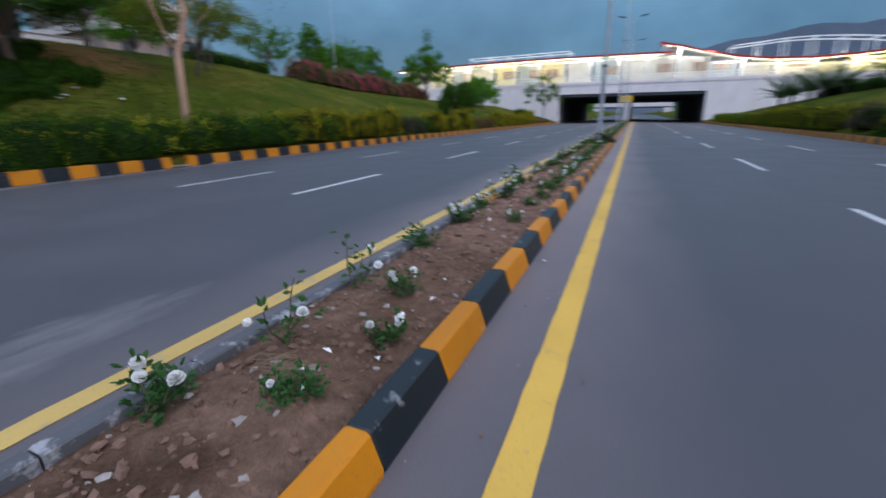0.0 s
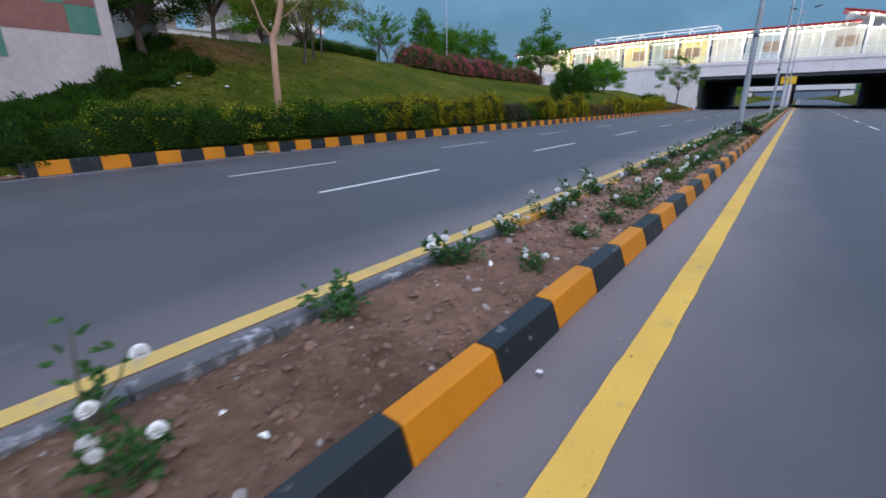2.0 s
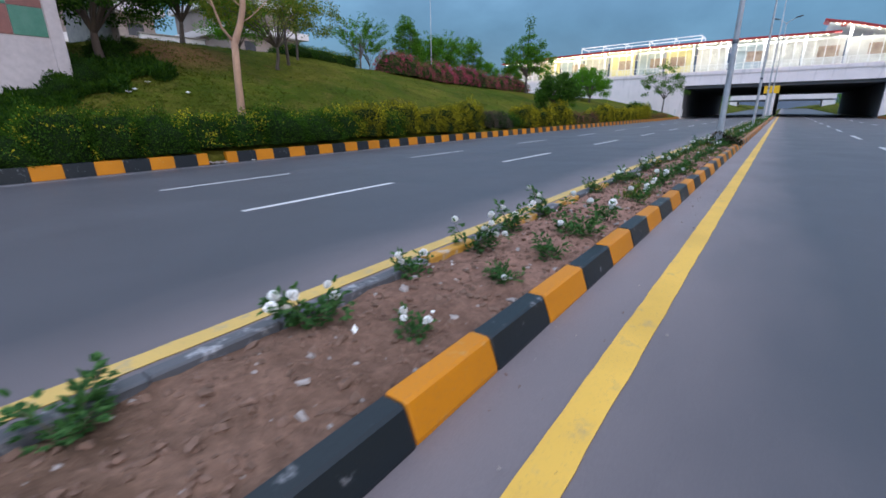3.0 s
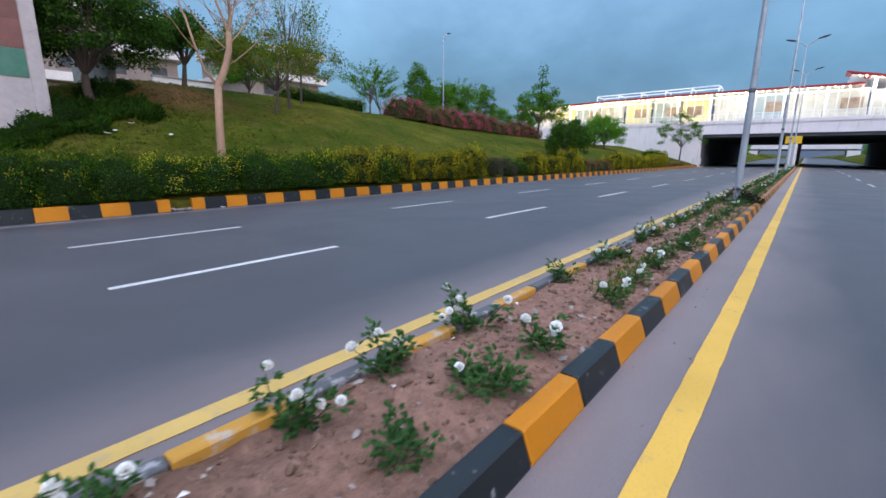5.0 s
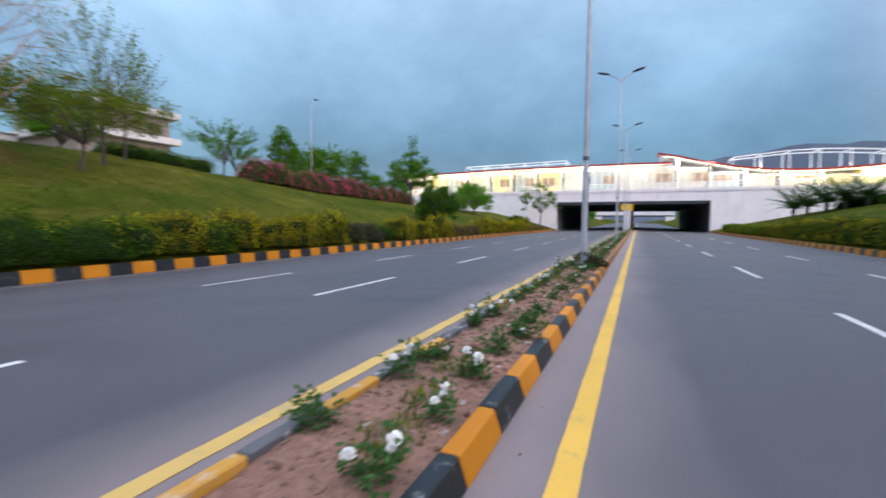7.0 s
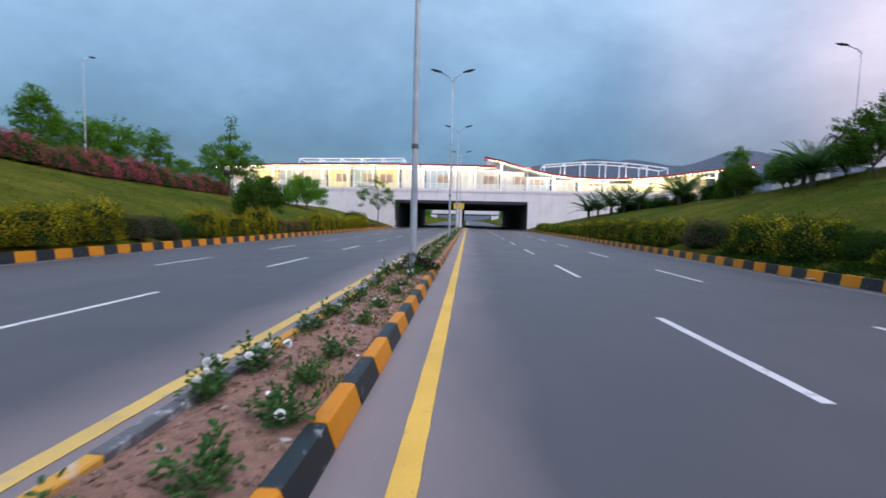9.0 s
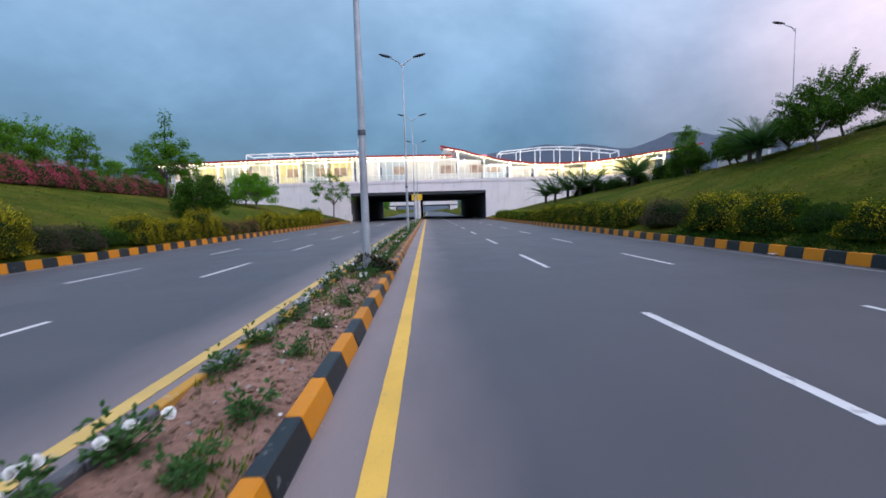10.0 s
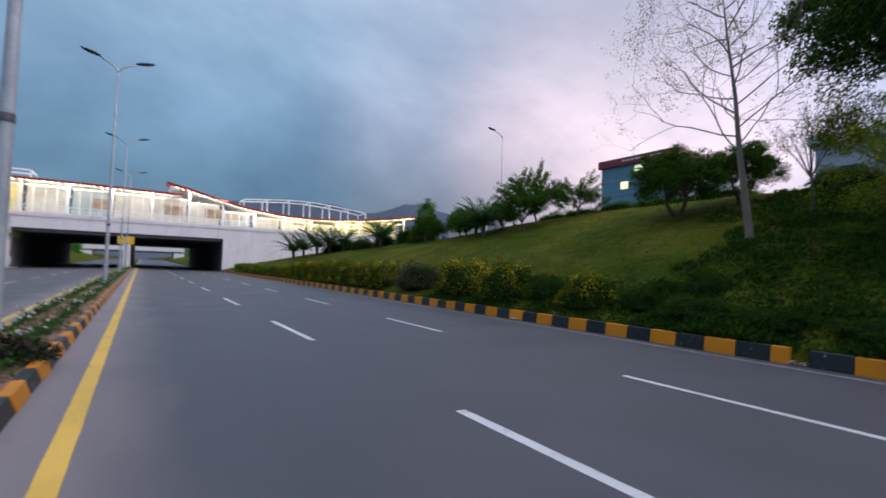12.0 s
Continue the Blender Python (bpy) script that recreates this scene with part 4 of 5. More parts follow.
def tree(name, seed, label, category, bark_mat, leaf_mats, trunk, radius, depth=3, fork=3, length=2.0, up=0.1, wander=0.18, leaves=8, leaf=0.12, cloud=0.35, droop=0.0, group="", lean=(0, 0)):
    rng = random.Random(seed)
    ob = thing(name, label, category, group)
    wood, tips = Soup(), []
    top = Vector((lean[0], lean[1], trunk))
    mid = top * 0.5 + Vector((rng.uniform(-0.1, 0.1), rng.uniform(-0.1, 0.1), 0))
    wood.tube([(0, 0, -0.25), (0, 0, 0.12), mid, top], [radius * 1.5, radius * 1.1, radius * 0.95, radius * 0.85], 10)
    for i in range(fork):
        a = 2 * math.pi * (i + rng.uniform(-0.25, 0.25)) / fork
        d = Vector((math.cos(a) * 0.62, math.sin(a) * 0.62, 1.0)).normalized() if fork > 1 else Vector((0, 0, 1))
        grow(rng, wood, tips, top - Vector((0, 0, 0.1)), d, length, radius * 0.7, 1, depth, up, wander, fork)
    part("trunk", wood.mesh("trunk", [bark_mat], True), None, ob)
    s = Soup()
    leaf *= 1.35
    for q, d in tips:
        for _ in range(round(leaves * DENSE)):
            p = q + rnd_dir(rng) * cloud * rng.random() ** 0.5
            nd = (rnd_dir(rng) + Vector((0, 0, -droop)) + d * 0.3).normalized()
            s.leaf(p, nd, rnd_dir(rng, 0), leaf * rng.uniform(0.6, 1.3), leaf * rng.uniform(0.35, 0.6), rng.randrange(len(leaf_mats)), 0.1)
    if s.v:
        part("crown", s.mesh("crown", leaf_mats), None, ob)
    return ob


def crown_tree(name, seed, label, bark_mat, leaf_mats, trunk, radius, crown, clumps=60, per=55, leaf=0.14, clump=0.45, hollow=0.35, stems=1, group="", category="tree", bare=0.0, spray=0.0):
    """A tree whose limbs reach out to clumps of leaves set unevenly in an oval crown (rx, ry, rz, middle height)."""
    rng = random.Random(seed)
    ob = thing(name, label, category, group)
    wood, s = Soup(), Soup()
    rx, ry, rz, zc = crown
    heads = []
    for i in range(stems):
        a = 2 * math.pi * i / stems + rng.uniform(0, 1)
        off = Vector((math.cos(a), math.sin(a), 0)) * (0.0 if stems == 1 else radius * 2.2)
        top = Vector((off.x * 3, off.y * 3, trunk)) + Vector((rng.uniform(-0.15, 0.15), rng.uniform(-0.15, 0.15), 0))
        wood.tube([off + Vector((0, 0, -0.3)), off + Vector((0, 0, 0.15)), off.lerp(top, 0.55) + Vector((rng.uniform(-0.06, 0.06), rng.uniform(-0.06, 0.06), 0)), top], [radius * 1.5, radius * 1.1, radius * 0.95, radius * 0.8], 9)
        heads.append(top)
    limbs = []
    for i in range(7 + clumps // 12):
        d = rnd_dir(rng, -0.35)
        end = Vector((d.x * rx * 0.6, d.y * ry * 0.6, zc + d.z * rz * 0.6))
        h = rng.choice(heads)
        mid = h.lerp(end, 0.5) + Vector((0, 0, 0.12 * rz)) + rnd_dir(rng) * 0.15
        wood.tube([h - Vector((0, 0, 0.05)), mid, end], [radius * 0.45, radius * 0.32, radius * 0.16], 6)
        limbs += [mid, end]
    seed_v = Vector((rng.uniform(0, 60), 0, 0))
    n = 0
    while n < clumps:
        d = rnd_dir(rng, -0.6)
        r = rng.uniform(hollow, 1.0) ** 0.6 * (1 + 0.35 * noise.noise(d * 2.1 + seed_v))
        p = Vector((d.x * rx * r, d.y * ry * r, zc + d.z * rz * r))
        n += 1
        near = min(limbs, key=lambda q: (q - p).length)
        wood.tube([near, near.lerp(p, 0.5) + rnd_dir(rng) * 0.08, p], [radius * 0.13, radius * 0.09, radius * 0.04], 3)
        if rng.random() < bare:
            continue
        if spray:
            out = Vector((d.x, d.y, spray)).normalized()
            wood.tube([p, p + out * 0.5, p + out * 0.95], [radius * 0.06, radius * 0.05, radius * 0.03], 3)
        flat = rng.uniform(0.5, 0.9)
        size = 1.1 * clump * rng.uniform(0.6, 1.3)
        for _ in range(round(2.3 * per * rng.uniform(0.6, 1.3))):
            o = rnd_dir(rng) * size * rng.random() ** 0.45
            o.z *= flat
            q = p + o
            if spray:
                q = p + out * rng.uniform(-0.2, 1.0) + rnd_dir(rng) * 0.13
            nd = (o * 0.8 / size + rnd_dir(rng) + Vector((0, 0, -0.15))).normalized()
            s.leaf(q, nd, rnd_dir(rng, 0), 0.85 * leaf * rng.uniform(0.6, 1.35), 0.85 * leaf * rng.uniform(0.4, 0.7), rng.randrange(len(leaf_mats)), 0.12)
    part("trunk", wood.mesh("trunk", [bark_mat], True), None, ob)
    part("crown", s.mesh("crown", leaf_mats), None, ob)
    return ob


def stand(ob, x, y, turn=0, size=1.0, tall=None, dz=0.0):
    m = pose(x, y, ground_z(x, y) + dz, 0, 0, turn)
    c = place(ob, used, m)
    c.matrix_basis = m @ Matrix.Diagonal((size, size, size if tall is None else tall, 1))
    return c


# bare pale tree behind the hedge, forked low
rng = random.Random(71)
pale = thing("pale_tree", "tall pale-barked tree, almost bare, forked above a straight trunk", "tree")
wood, tips = Soup(), []
wood.tube([(0, 0, -0.3), (0, 0, 0.3), (0.03, 0.03, 1.6), (0.02, 0.12, 3.1)], [0.21, 0.155, 0.138, 0.128], 12)
wood.tube([(0.02, 0.12, 2.95), (0.0, 0.45, 3.6), (0.05, 0.65, 4.3), (0.0, 0.7, 4.9)], [0.14, 0.12, 0.11, 0.10], 9)
wood.tube([(0.02, 0.10, 2.95), (0.1, -0.35, 3.4), (0.05, -0.6, 4.3), (-0.1, -0.75, 5.2)], [0.055, 0.047, 0.04, 0.032], 7)
for p, d, l, r in (((0, 0.7, 4.8), (0.02, 0.10, 1), 3.0, 0.105), ((0, 0.7, 4.8), (-0.1, -0.25, 1), 2.8, 0.085), ((0, 0.68, 4.5), (0.3, 0.75, 0.8), 2.3, 0.05), ((-0.1, -0.75, 5.1), (0.0, -0.5, 1), 2.2, 0.045),
                   ((0.05, 0.65, 4.2), (-0.2, -0.85, 0.75), 2.6, 0.045), ((0.05, 0.65, 4.3), (-0.5, 0.5, 0.8), 2.2, 0.04), ((0.0, 0.5, 3.7), (0.4, 0.9, 0.45), 1.9, 0.035), ((0.1, -0.5, 4.0), (0.2, -0.9, 0.5), 2.1, 0.035), ((0.0, 0.72, 4.8), (0.6, 0.2, 0.9), 2.4, 0.05)):
    grow(rng, wood, tips, Vector(p), Vector(d).normalized(), l, r * 0.62, 1, 5, 0.08, 0.17, 3)
for i in range(38):
    h = rng.uniform(4.4, 9.4)
    a = rng.uniform(0, 6.28)
    grow(rng, wood, tips, Vector((0.02, 0.7 + (h - 4.8) * 0.06, h)), Vector((math.cos(a), math.sin(a), rng.uniform(0.4, 0.9))).normalized(), rng.uniform(1.3, 2.3), 0.019, 3, 5, 0.06, 0.2, 3)
part("trunk", wood.mesh("trunk", [BARK_PALE], True), None, pale)
s = Soup()
for q, d in tips:
    if rng.random() < 0.3:
        p = q + rnd_dir(rng) * 0.12
        s.leaf(p, rnd_dir(rng), rnd_dir(rng), rng.uniform(0.06, 0.12), 0.05, 0, 0.1)
part("crown", s.mesh("crown", [LEAF_MID]), None, pale, "thin scatter of small leaves")
pale.matrix_basis = pose(-17.41, 13.08, ground_z(-17.41, 13.08) - 0.05)

feather = crown_tree("acacia_tree", 5, "airy olive-green tree with a wide crown on the grass bank", BARK_DARK, [LEAF_OLIVE, LEAF_OLIVE, LEAF_MID], 1.2, 0.09, (3.0, 4.2, 1.7, 2.7), 130, 52, 0.13, 0.5, 0.2)
stand(feather, -23.84, 19.25, 0, 1.0)
slim = crown_tree("young_tree", 6, "slim tree with upright leafy twigs on the bank", BARK_DARK, [LEAF_MID, LEAF_OLIVE], 2.4, 0.08, (1.7, 2.2, 2.2, 4.6), 60, 16, 0.13, 0.25, 0.3, bare=0.1, spray=1.6)
stand(slim, -25.02, 20.85, 0, 1.1)
stand(slim, -26.79, 22.85, 80, 0.9)
dark = crown_tree("dense_tree", 8, "dense dark green tree standing beside the painted wall", BARK_DARK, [LEAF_DARK, LEAF_MID, LEAF_DARK], 1.5, 0.17, (2.9, 2.9, 3.0, 3.9), 150, 85, 0.17, 0.6)
stand(dark, -24.4, 10.9, 0, 1.0, 0.82)
stand(dark, -26.59, 7.85, 170, 1.15)
crest = crown_tree("crest_tree", 33, "small dark green tree with a short trunk on the crest", BARK_DARK, [LEAF_DARK, LEAF_MID, LEAF_DARK], 1.1, 0.13, (2.0, 2.0, 1.5, 2.5), 90, 55, 0.16, 0.5, 0.1)
stand(crest, -28.4, 16.3, 20, 1.0)
round_tree = crown_tree("round_tree", 12, "small round-crowned green tree on the bank", BARK_DARK, [LEAF_MID, LEAF_LIGHT], 0.8, 0.09, (2.0, 2.0, 1.8, 2.3), 80, 60, 0.15, 0.45)
stand(round_tree, -36.45, 24.25, 30, 1.2)
umbrella = crown_tree("umbrella_tree", 14, "light green tree with spreading feathery branches on the crest", BARK_DARK, [LEAF_LIGHT, LEAF_MID], 1.3, 0.08, (2.0, 2.0, 1.5, 3.2), 60, 30, 0.16, 0.35, 0.2, spray=0.55)
column = crown_tree("column_tree", 15, "narrow upright green tree on the crest", BARK_DARK, [LEAF_LIGHT, LEAF_MID], 1.0, 0.08, (1.2, 1.2, 2.2, 3.0), 60, 50, 0.15, 0.4)
stand(umbrella, -32.7, 34.05, 0, 1.05)
stand(umbrella, -33.69, 36.25, 90, 0.8)
stand(column, -33.98, 42.25, 0, 1.3)
stand(column, -35.46, 45.45, 70, 1.05)
stand(round_tree, -35.46, 49.75, 0, 1.4)
stand(umbrella, -35.85, 51.75, 0, 1.35)
stand(column, -35.46, 57.25, 30, 1.3)
stand(round_tree, -37.43, 64.25, 50, 1.1)
stand(round_tree, -37.43, 72.25, 90, 1.0)
spire = crown_tree("spired_tree", 16, "round green tree with a leading spire near the overpass", BARK_DARK, [LEAF_MID, LEAF_LIGHT], 1.6, 0.12, (2.5, 2.5, 2.4, 3.1), 95, 65, 0.17, 0.5)
s = Soup()
srng = random.Random(2)
for i in range(240):
    q = Vector((0.2, 0, 5.0 + 2.3 * srng.random()))
    s.leaf(q + rnd_dir(srng) * 0.45, rnd_dir(srng), rnd_dir(srng), 0.2, 0.11)
s.tube([(0, 0, 3.4), (0.1, 0, 5.2), (0.2, 0, 7.2)], [0.07, 0.05, 0.02], 5)
part("leader", s.mesh("leader", [LEAF_MID]), None, spire, "leafy top shoot")
stand(spire, -26.99, 57.25, 20, 1.2)
bushy = crown_tree("bushy_tree", 17, "low dark bushy tree by the kerb", BARK_DARK, [LEAF_DARK, LEAF_MID, LEAF_MID], 0.35, 0.12, (2.1, 2.1, 1.9, 1.75), 130, 70, 0.16, 0.5)
stand(bushy, -18.12, 46.65, 90, 1.05)
bright = crown_tree("bright_tree", 18, "bright green bushy tree near the overpass wall", BARK_DARK, [LEAF_LIGHT], 0.6, 0.12, (2.6, 2.6, 2.2, 2.3), 100, 60, 0.19, 0.6)
stand(bright, -23.64, 71.75, 0, 1.05)
stand(bright, -26.1, 74.25, 60, 0.85)
sparse = crown_tree("sparse_tree", 19, "sparse grey-green tree beside the tunnel mouth", BARK_DARK, [LEAF_MID], 2.2, 0.10, (3.4, 3.0, 2.6, 4.4), 70, 44, 0.2, 0.5, bare=0.2)
stand(sparse, -16.65, 88.25, 0, 1.12)
hedge_at(hedge_mixed, -17.2, 76.5, 1.2, 1.5, 1.4)
hedge_at(hedge_green, -20.0, 84.0, 1.2, 1.2, 1.0)
for y in (24.0, 26.0, 28.2):
    hedge_at(hedge_green, -28.6, y, 1.1, 1.3, 0.75)
for y in (24.2, 25.6, 27.0, 28.4):
    hedge_at(rng.choice((hedge_dark, hedge_mixed, rust)), -30.2 + rng.uniform(-0.5, 0.5), y, 1.1, 1.2, rng.uniform(0.6, 1.0))
for x, y, sc in ((-25.6, 11.6, 0.9), (-24.0, 9.9, 0.8), (-26.6, 12.6, 0.7), (-23.0, 9.3, 0.8)):
    hedge_at(hedge_dark, x, y, sc, sc, sc * 0.9)
# weeds and ivy climbing beside the painted wall
climber = Soup()
for _ in range(15000):
    y = 3.4 + 9.4 * rng.random()
    x = -21.85 + 5.2 * rng.random() ** 1.4
    if y > 8.9:
        x -= 2.6 * rng.random()
    edge = noise.noise((x * 0.7, y * 0.7, 12.0))
    if x > -19.6 - 0.42 * (y - 6.0) + 1.6 * edge + 1.8 * (y < 6.0):
        continue
    near = max(0.0, 1.0 - (x + 21.85) / 1.3) if y < 9.0 else 0.25
    high = (0.12 + 0.30 * max(0.0, 0.5 + edge)) * (1.0 + 1.9 * near * max(0.2, 0.5 + noise.noise((x, y * 1.6, 2.0))))
    z = ground_z(x, y) - 0.02
    for _ in range(4):
        climber.leaf((x + rng.uniform(0.0, 0.14), y + rng.uniform(-0.12, 0.12), z + rng.uniform(0.0, 0.9) * high), Vector((rng.uniform(-1, 1), rng.uniform(-1, 1), rng.uniform(0.3, 1.4))), rnd_dir(rng, 0), rng.uniform(0.10, 0.26), rng.uniform(0.05, 0.10), rng.choice((0, 1, 1)))
solid("undergrowth", climber.mesh("undergrowth", [LEAF_DARK, LEAF_HEDGE]), None, "dark green weeds climbing the bank beside the painted wall", "undergrowth", kind="stuff")
for x, y in ((-20.7, 10.4), (-21.4, 11.4), (-20.9, 10.7), (-20.0, 12.3), (-23.3, 11.9)):
    s = Soup()
    for a in range(5):
        s.leaf((0, 0, 0.02), Vector((math.cos(a * 1.3), math.sin(a * 1.3), 0.5)), Vector((0, 0, 1)), rng.uniform(0.10, 0.2), 0.12, 0, 0.3)
    solid("litter", s.mesh("litter", [LITTER]), None, "crumpled pale scrap of litter lying on the grass bank", "litter", "litter", m=pose(x, y, ground_z(x, y) + 0.02, 0, 12, 0))

# right bank
rng = random.Random(76)
rt = thing("bare_tree", "tall thin pale-trunked tree with few leaves on the bank", "tree")
wood, tips = Soup(), []
wood.tube([(0, 0, -0.3), (0, 0, 0.3), (-0.04, 0.02, 1.6), (-0.1, 0.05, 3.2), (-0.16, 0.0, 5.2), (-0.2, 0.05, 7.4), (-0.1, 0, 9.6)], [0.18, 0.14, 0.12, 0.092, 0.065, 0.04, 0.015], 10)
for n in range(24):
    h = 2.9 + 0.28 * n
    a = 2.4 * n + rng.uniform(-0.5, 0.5)
    e = rng.uniform(0.35, 0.75)
    grow(rng, wood, tips, Vector((-0.1, 0.03, h)), Vector((math.cos(a), math.sin(a), e)).normalized(), 2.8 - 0.065 * n, 0.031, 2, 5, 0.04, 0.18, 3)
part("trunk", wood.mesh("trunk", [BARK_GREY], True), None, rt)
s = Soup()
for q, d in tips:
    if noise.noise(q * 0.8) < -0.12:
        continue
    for _ in range(3):
        s.leaf(q + rnd_dir(rng) * 0.17, rnd_dir(rng) + Vector((0, 0, -0.5)), rnd_dir(rng), rng.uniform(0.045, 0.085), 0.038, rng.randrange(3), 0.1)
part("crown", s.mesh("crown", [LEAF_OLIVE, LEAF_DARK, LEAF_RUST]), None, rt, "thin scatter of olive and rusty leaves")
rt.matrix_basis = Matrix.Translation((17.55, 19.5, ground_z(17.55, 19.5))) @ Matrix.Rotation(radians(5.5), 4, Vector((-0.86, -0.5, 0))) @ pose(0, 0, 0, 0, 0, 40)
wide = crown_tree("spreading_tree", 25, "low spreading dark green tree on the bank", BARK_DARK, [LEAF_DARK, LEAF_MID], 1.2, 0.13, (2.6, 2.6, 1.9, 2.5), 150, 95, 0.15, 0.55, stems=2)
stand(wide, 21.35, 24.0, 40, 0.76, 0.72)
stand(wide, 23.59, 22.05, 140, 0.58, 0.62, dz=0.1)
stand(slim, 20.09, 18.45, 30, 0.62)
big = crown_tree("tall_tree", 27, "tall dark leafy tree overhanging the bank", BARK_DARK, [LEAF_DARK, LEAF_MID, LEAF_DARK], 4.6, 0.22, (3.8, 3.8, 3.4, 7.2), 170, 80, 0.19, 0.65)
stand(big, 19.3, 14.45, 0, 0.95)
stand(big, 21.45, 16.05, 40, 0.95)
# Two trees out of view, added to shade the right bank.
stand(big, 23.89, 9.75, 70, 1.05)
stand(big, 17.06, 5.75, 150, 0.95)
stand(feather, 15.79, 14.25, 60, 0.75)
stand(feather, 21.6, 16.6, 220, 0.62, 0.9)
for x, y, sc in ((21.0, 16.0, 1.2), (23.2, 17.8, 1.2), (25.0, 18.8, 1.2)):
    hedge_at(hedge_dark, x, y, sc, sc, sc * 0.8)
for i in range(9):
    x, y = rng.uniform(12.7, 16.5), rng.uniform(9.0, 19.5)
    sc = rng.uniform(0.45, 0.75)
    hedge_at(hedge_dark, x, y, sc, sc, rng.uniform(0.5, 0.75))
for i in range(12):
    x, y = rng.uniform(18.5, 25.0), rng.uniform(9.5, 17.0)
    sc = rng.uniform(0.9, 1.3)
    hedge_at(hedge_dark, x, y, sc, sc, rng.uniform(0.6, 1.0))
# Low weeds on the right bank; its shade is put into their dark leaves.
low = Soup()
for _ in range(24000):
    x, y = 11.45 + 13.5 * rng.random() ** 1.5, 7.0 + 25.0 * rng.random() ** 1.3
    if x > 14.0 + 1.2 * noise.noise((x * 0.5, y * 0.6, 9.0)) and y > 19.9 + 2.2 * noise.noise((x * 0.7, y * 0.2, 4.0)) + 0.10 * (x - 12.0):
        continue
    z = ground_z(x, y) - 0.02
    tall = 0.10 + 0.26 * max(0.0, 0.5 + noise.noise((x * 0.9, y * 0.9, 1.0)))
    for _ in range(4):
        low.leaf((x + rng.uniform(-0.12, 0.12), y + rng.uniform(-0.12, 0.12), z + rng.uniform(0.0, 0.5) * tall), Vector((rng.uniform(-1, 1), rng.uniform(-1, 1), rng.uniform(0.2, 1.1))), rnd_dir(rng, 0), tall * rng.uniform(0.4, 0.8), 0.04 + 0.12 * tall, rng.choice((0, 0, 0, 1)))
solid("undergrowth", low.mesh("undergrowth", [LEAF_DARK, LEAF_HEDGE]), None, "low weeds covering the bank, its shade put into their dark green", "undergrowth", kind="stuff")
layered = crown_tree("layered_tree", 29, "feathery conifer-like tree with tiered branches", BARK_DARK, [LEAF_MID, LEAF_MID, LEAF_DARK], 0.6, 0.07, (1.6, 1.6, 1.7, 1.7), 90, 70, 0.13, 0.3, 0.1, spray=0.35)
stand(layered, 21.84, 34.85, 0, 1.0)
thin = crown_tree("spiky_tree", 30, "thin spiky tree with open branches on the crest", BARK_DARK, [LEAF_DARK, LEAF_MID], 0.5, 0.07, (2.0, 2.0, 1.4, 1.4), 90, 70, 0.13, 0.34, 0.2, bare=0.05, spray=0.5)
stand(thin, 25.3, 33.0, 30, 0.85)
stand(layered, 25.16, 36.75, 40, 1.1)
stand(bushy, 23.98, 39.25, 20, 0.62)
stand(bushy, 24.18, 44.25, 80, 0.70)
stand(bushy, 23.4, 49.25, 10, 0.78)
stand(bushy, 25.35, 46.75, 60, 0.66)
stand(column, 24.86, 52.25, 10, 0.9)
hedge_at(hedge_green, 26.5, 55.0, 1.6, 2.0, 1.6)
hedge_at(hedge_green, 27.0, 59.0, 1.6, 2.0, 1.7)
for x, y in ((24.5, 67.0), (24.0, 71.0), (23.0, 74.0), (26.0, 64.0)):
    hedge_at(hedge_dark, x, y, 1.5, 1.8, 1.5)
for x, y in ((27.5, 24.0), (27.5, 26.0), (27.8, 28.5), (27.5, 31.0), (27.6, 34.0), (27.5, 36.5)):
    hedge_at(hedge_green, x, y, 1.2, 1.5, 0.6)


for x, y, sc in ((-20, 166, 1.3), (-22, 176, 1.5), (-19, 190, 1.4), (15.5, 166, 1.2), (17, 174, 1.5), (16, 188, 1.3), (20, 200, 1.6), (-24, 205, 1.6)):
    stand(bright if x * y % 2 < 1 else round_tree, x, y, x * 37, sc, dz=0.0 if abs(x) > 12.0 else 0.05)


def palm(seed, trunk, fronds, length):
    rng = random.Random(seed)
    ob = thing("date_palm", "small date palm with arching fronds before the overpass wall", "palm", "palms")
    w = Soup()
    w.tube([(0, 0, -0.2), (0, 0, trunk * 0.5), (0.03, 0, trunk)], [0.20, 0.17, 0.19], 9)
    part("trunk", w.mesh("trunk", [BARK_DARK]), None, ob)
    for i in range(fronds):
        a, e = 2.4 * i, rng.uniform(0.15, 1.2)
        d = Vector((math.cos(a) * math.cos(e), math.sin(a) * math.cos(e), math.sin(e)))
        p, s, pts = Vector((0, 0, trunk)), Soup(), []
        for n in range(8):
            pts.append(p)
            p = p + d * length / 7
            d = (d + Vector((0, 0, -0.13))).normalized()
        s.tube(pts, [0.018 - 0.002 * n for n in range(8)], 3)
        for n in range(1, 8):
            for t in (0.0, 0.33, 0.66):
                q = pts[n - 1].lerp(pts[n], t)
                f = (pts[n] - pts[n - 1]).normalized()
                sd = f.cross(Vector((0, 0, 1))).normalized()
                for g in (-1, 1):
                    s.leaf(q, sd * g + f * 0.7 + Vector((0, 0, 0.2)), Vector((0, 0, 1)), length * 0.2 * (1.1 - 0.09 * n), 0.10)
        part("frond", s.mesh("frond", [LEAF_PALM]), None, ob)
    return ob


pm = palm(3, 0.9, 38, 3.2)
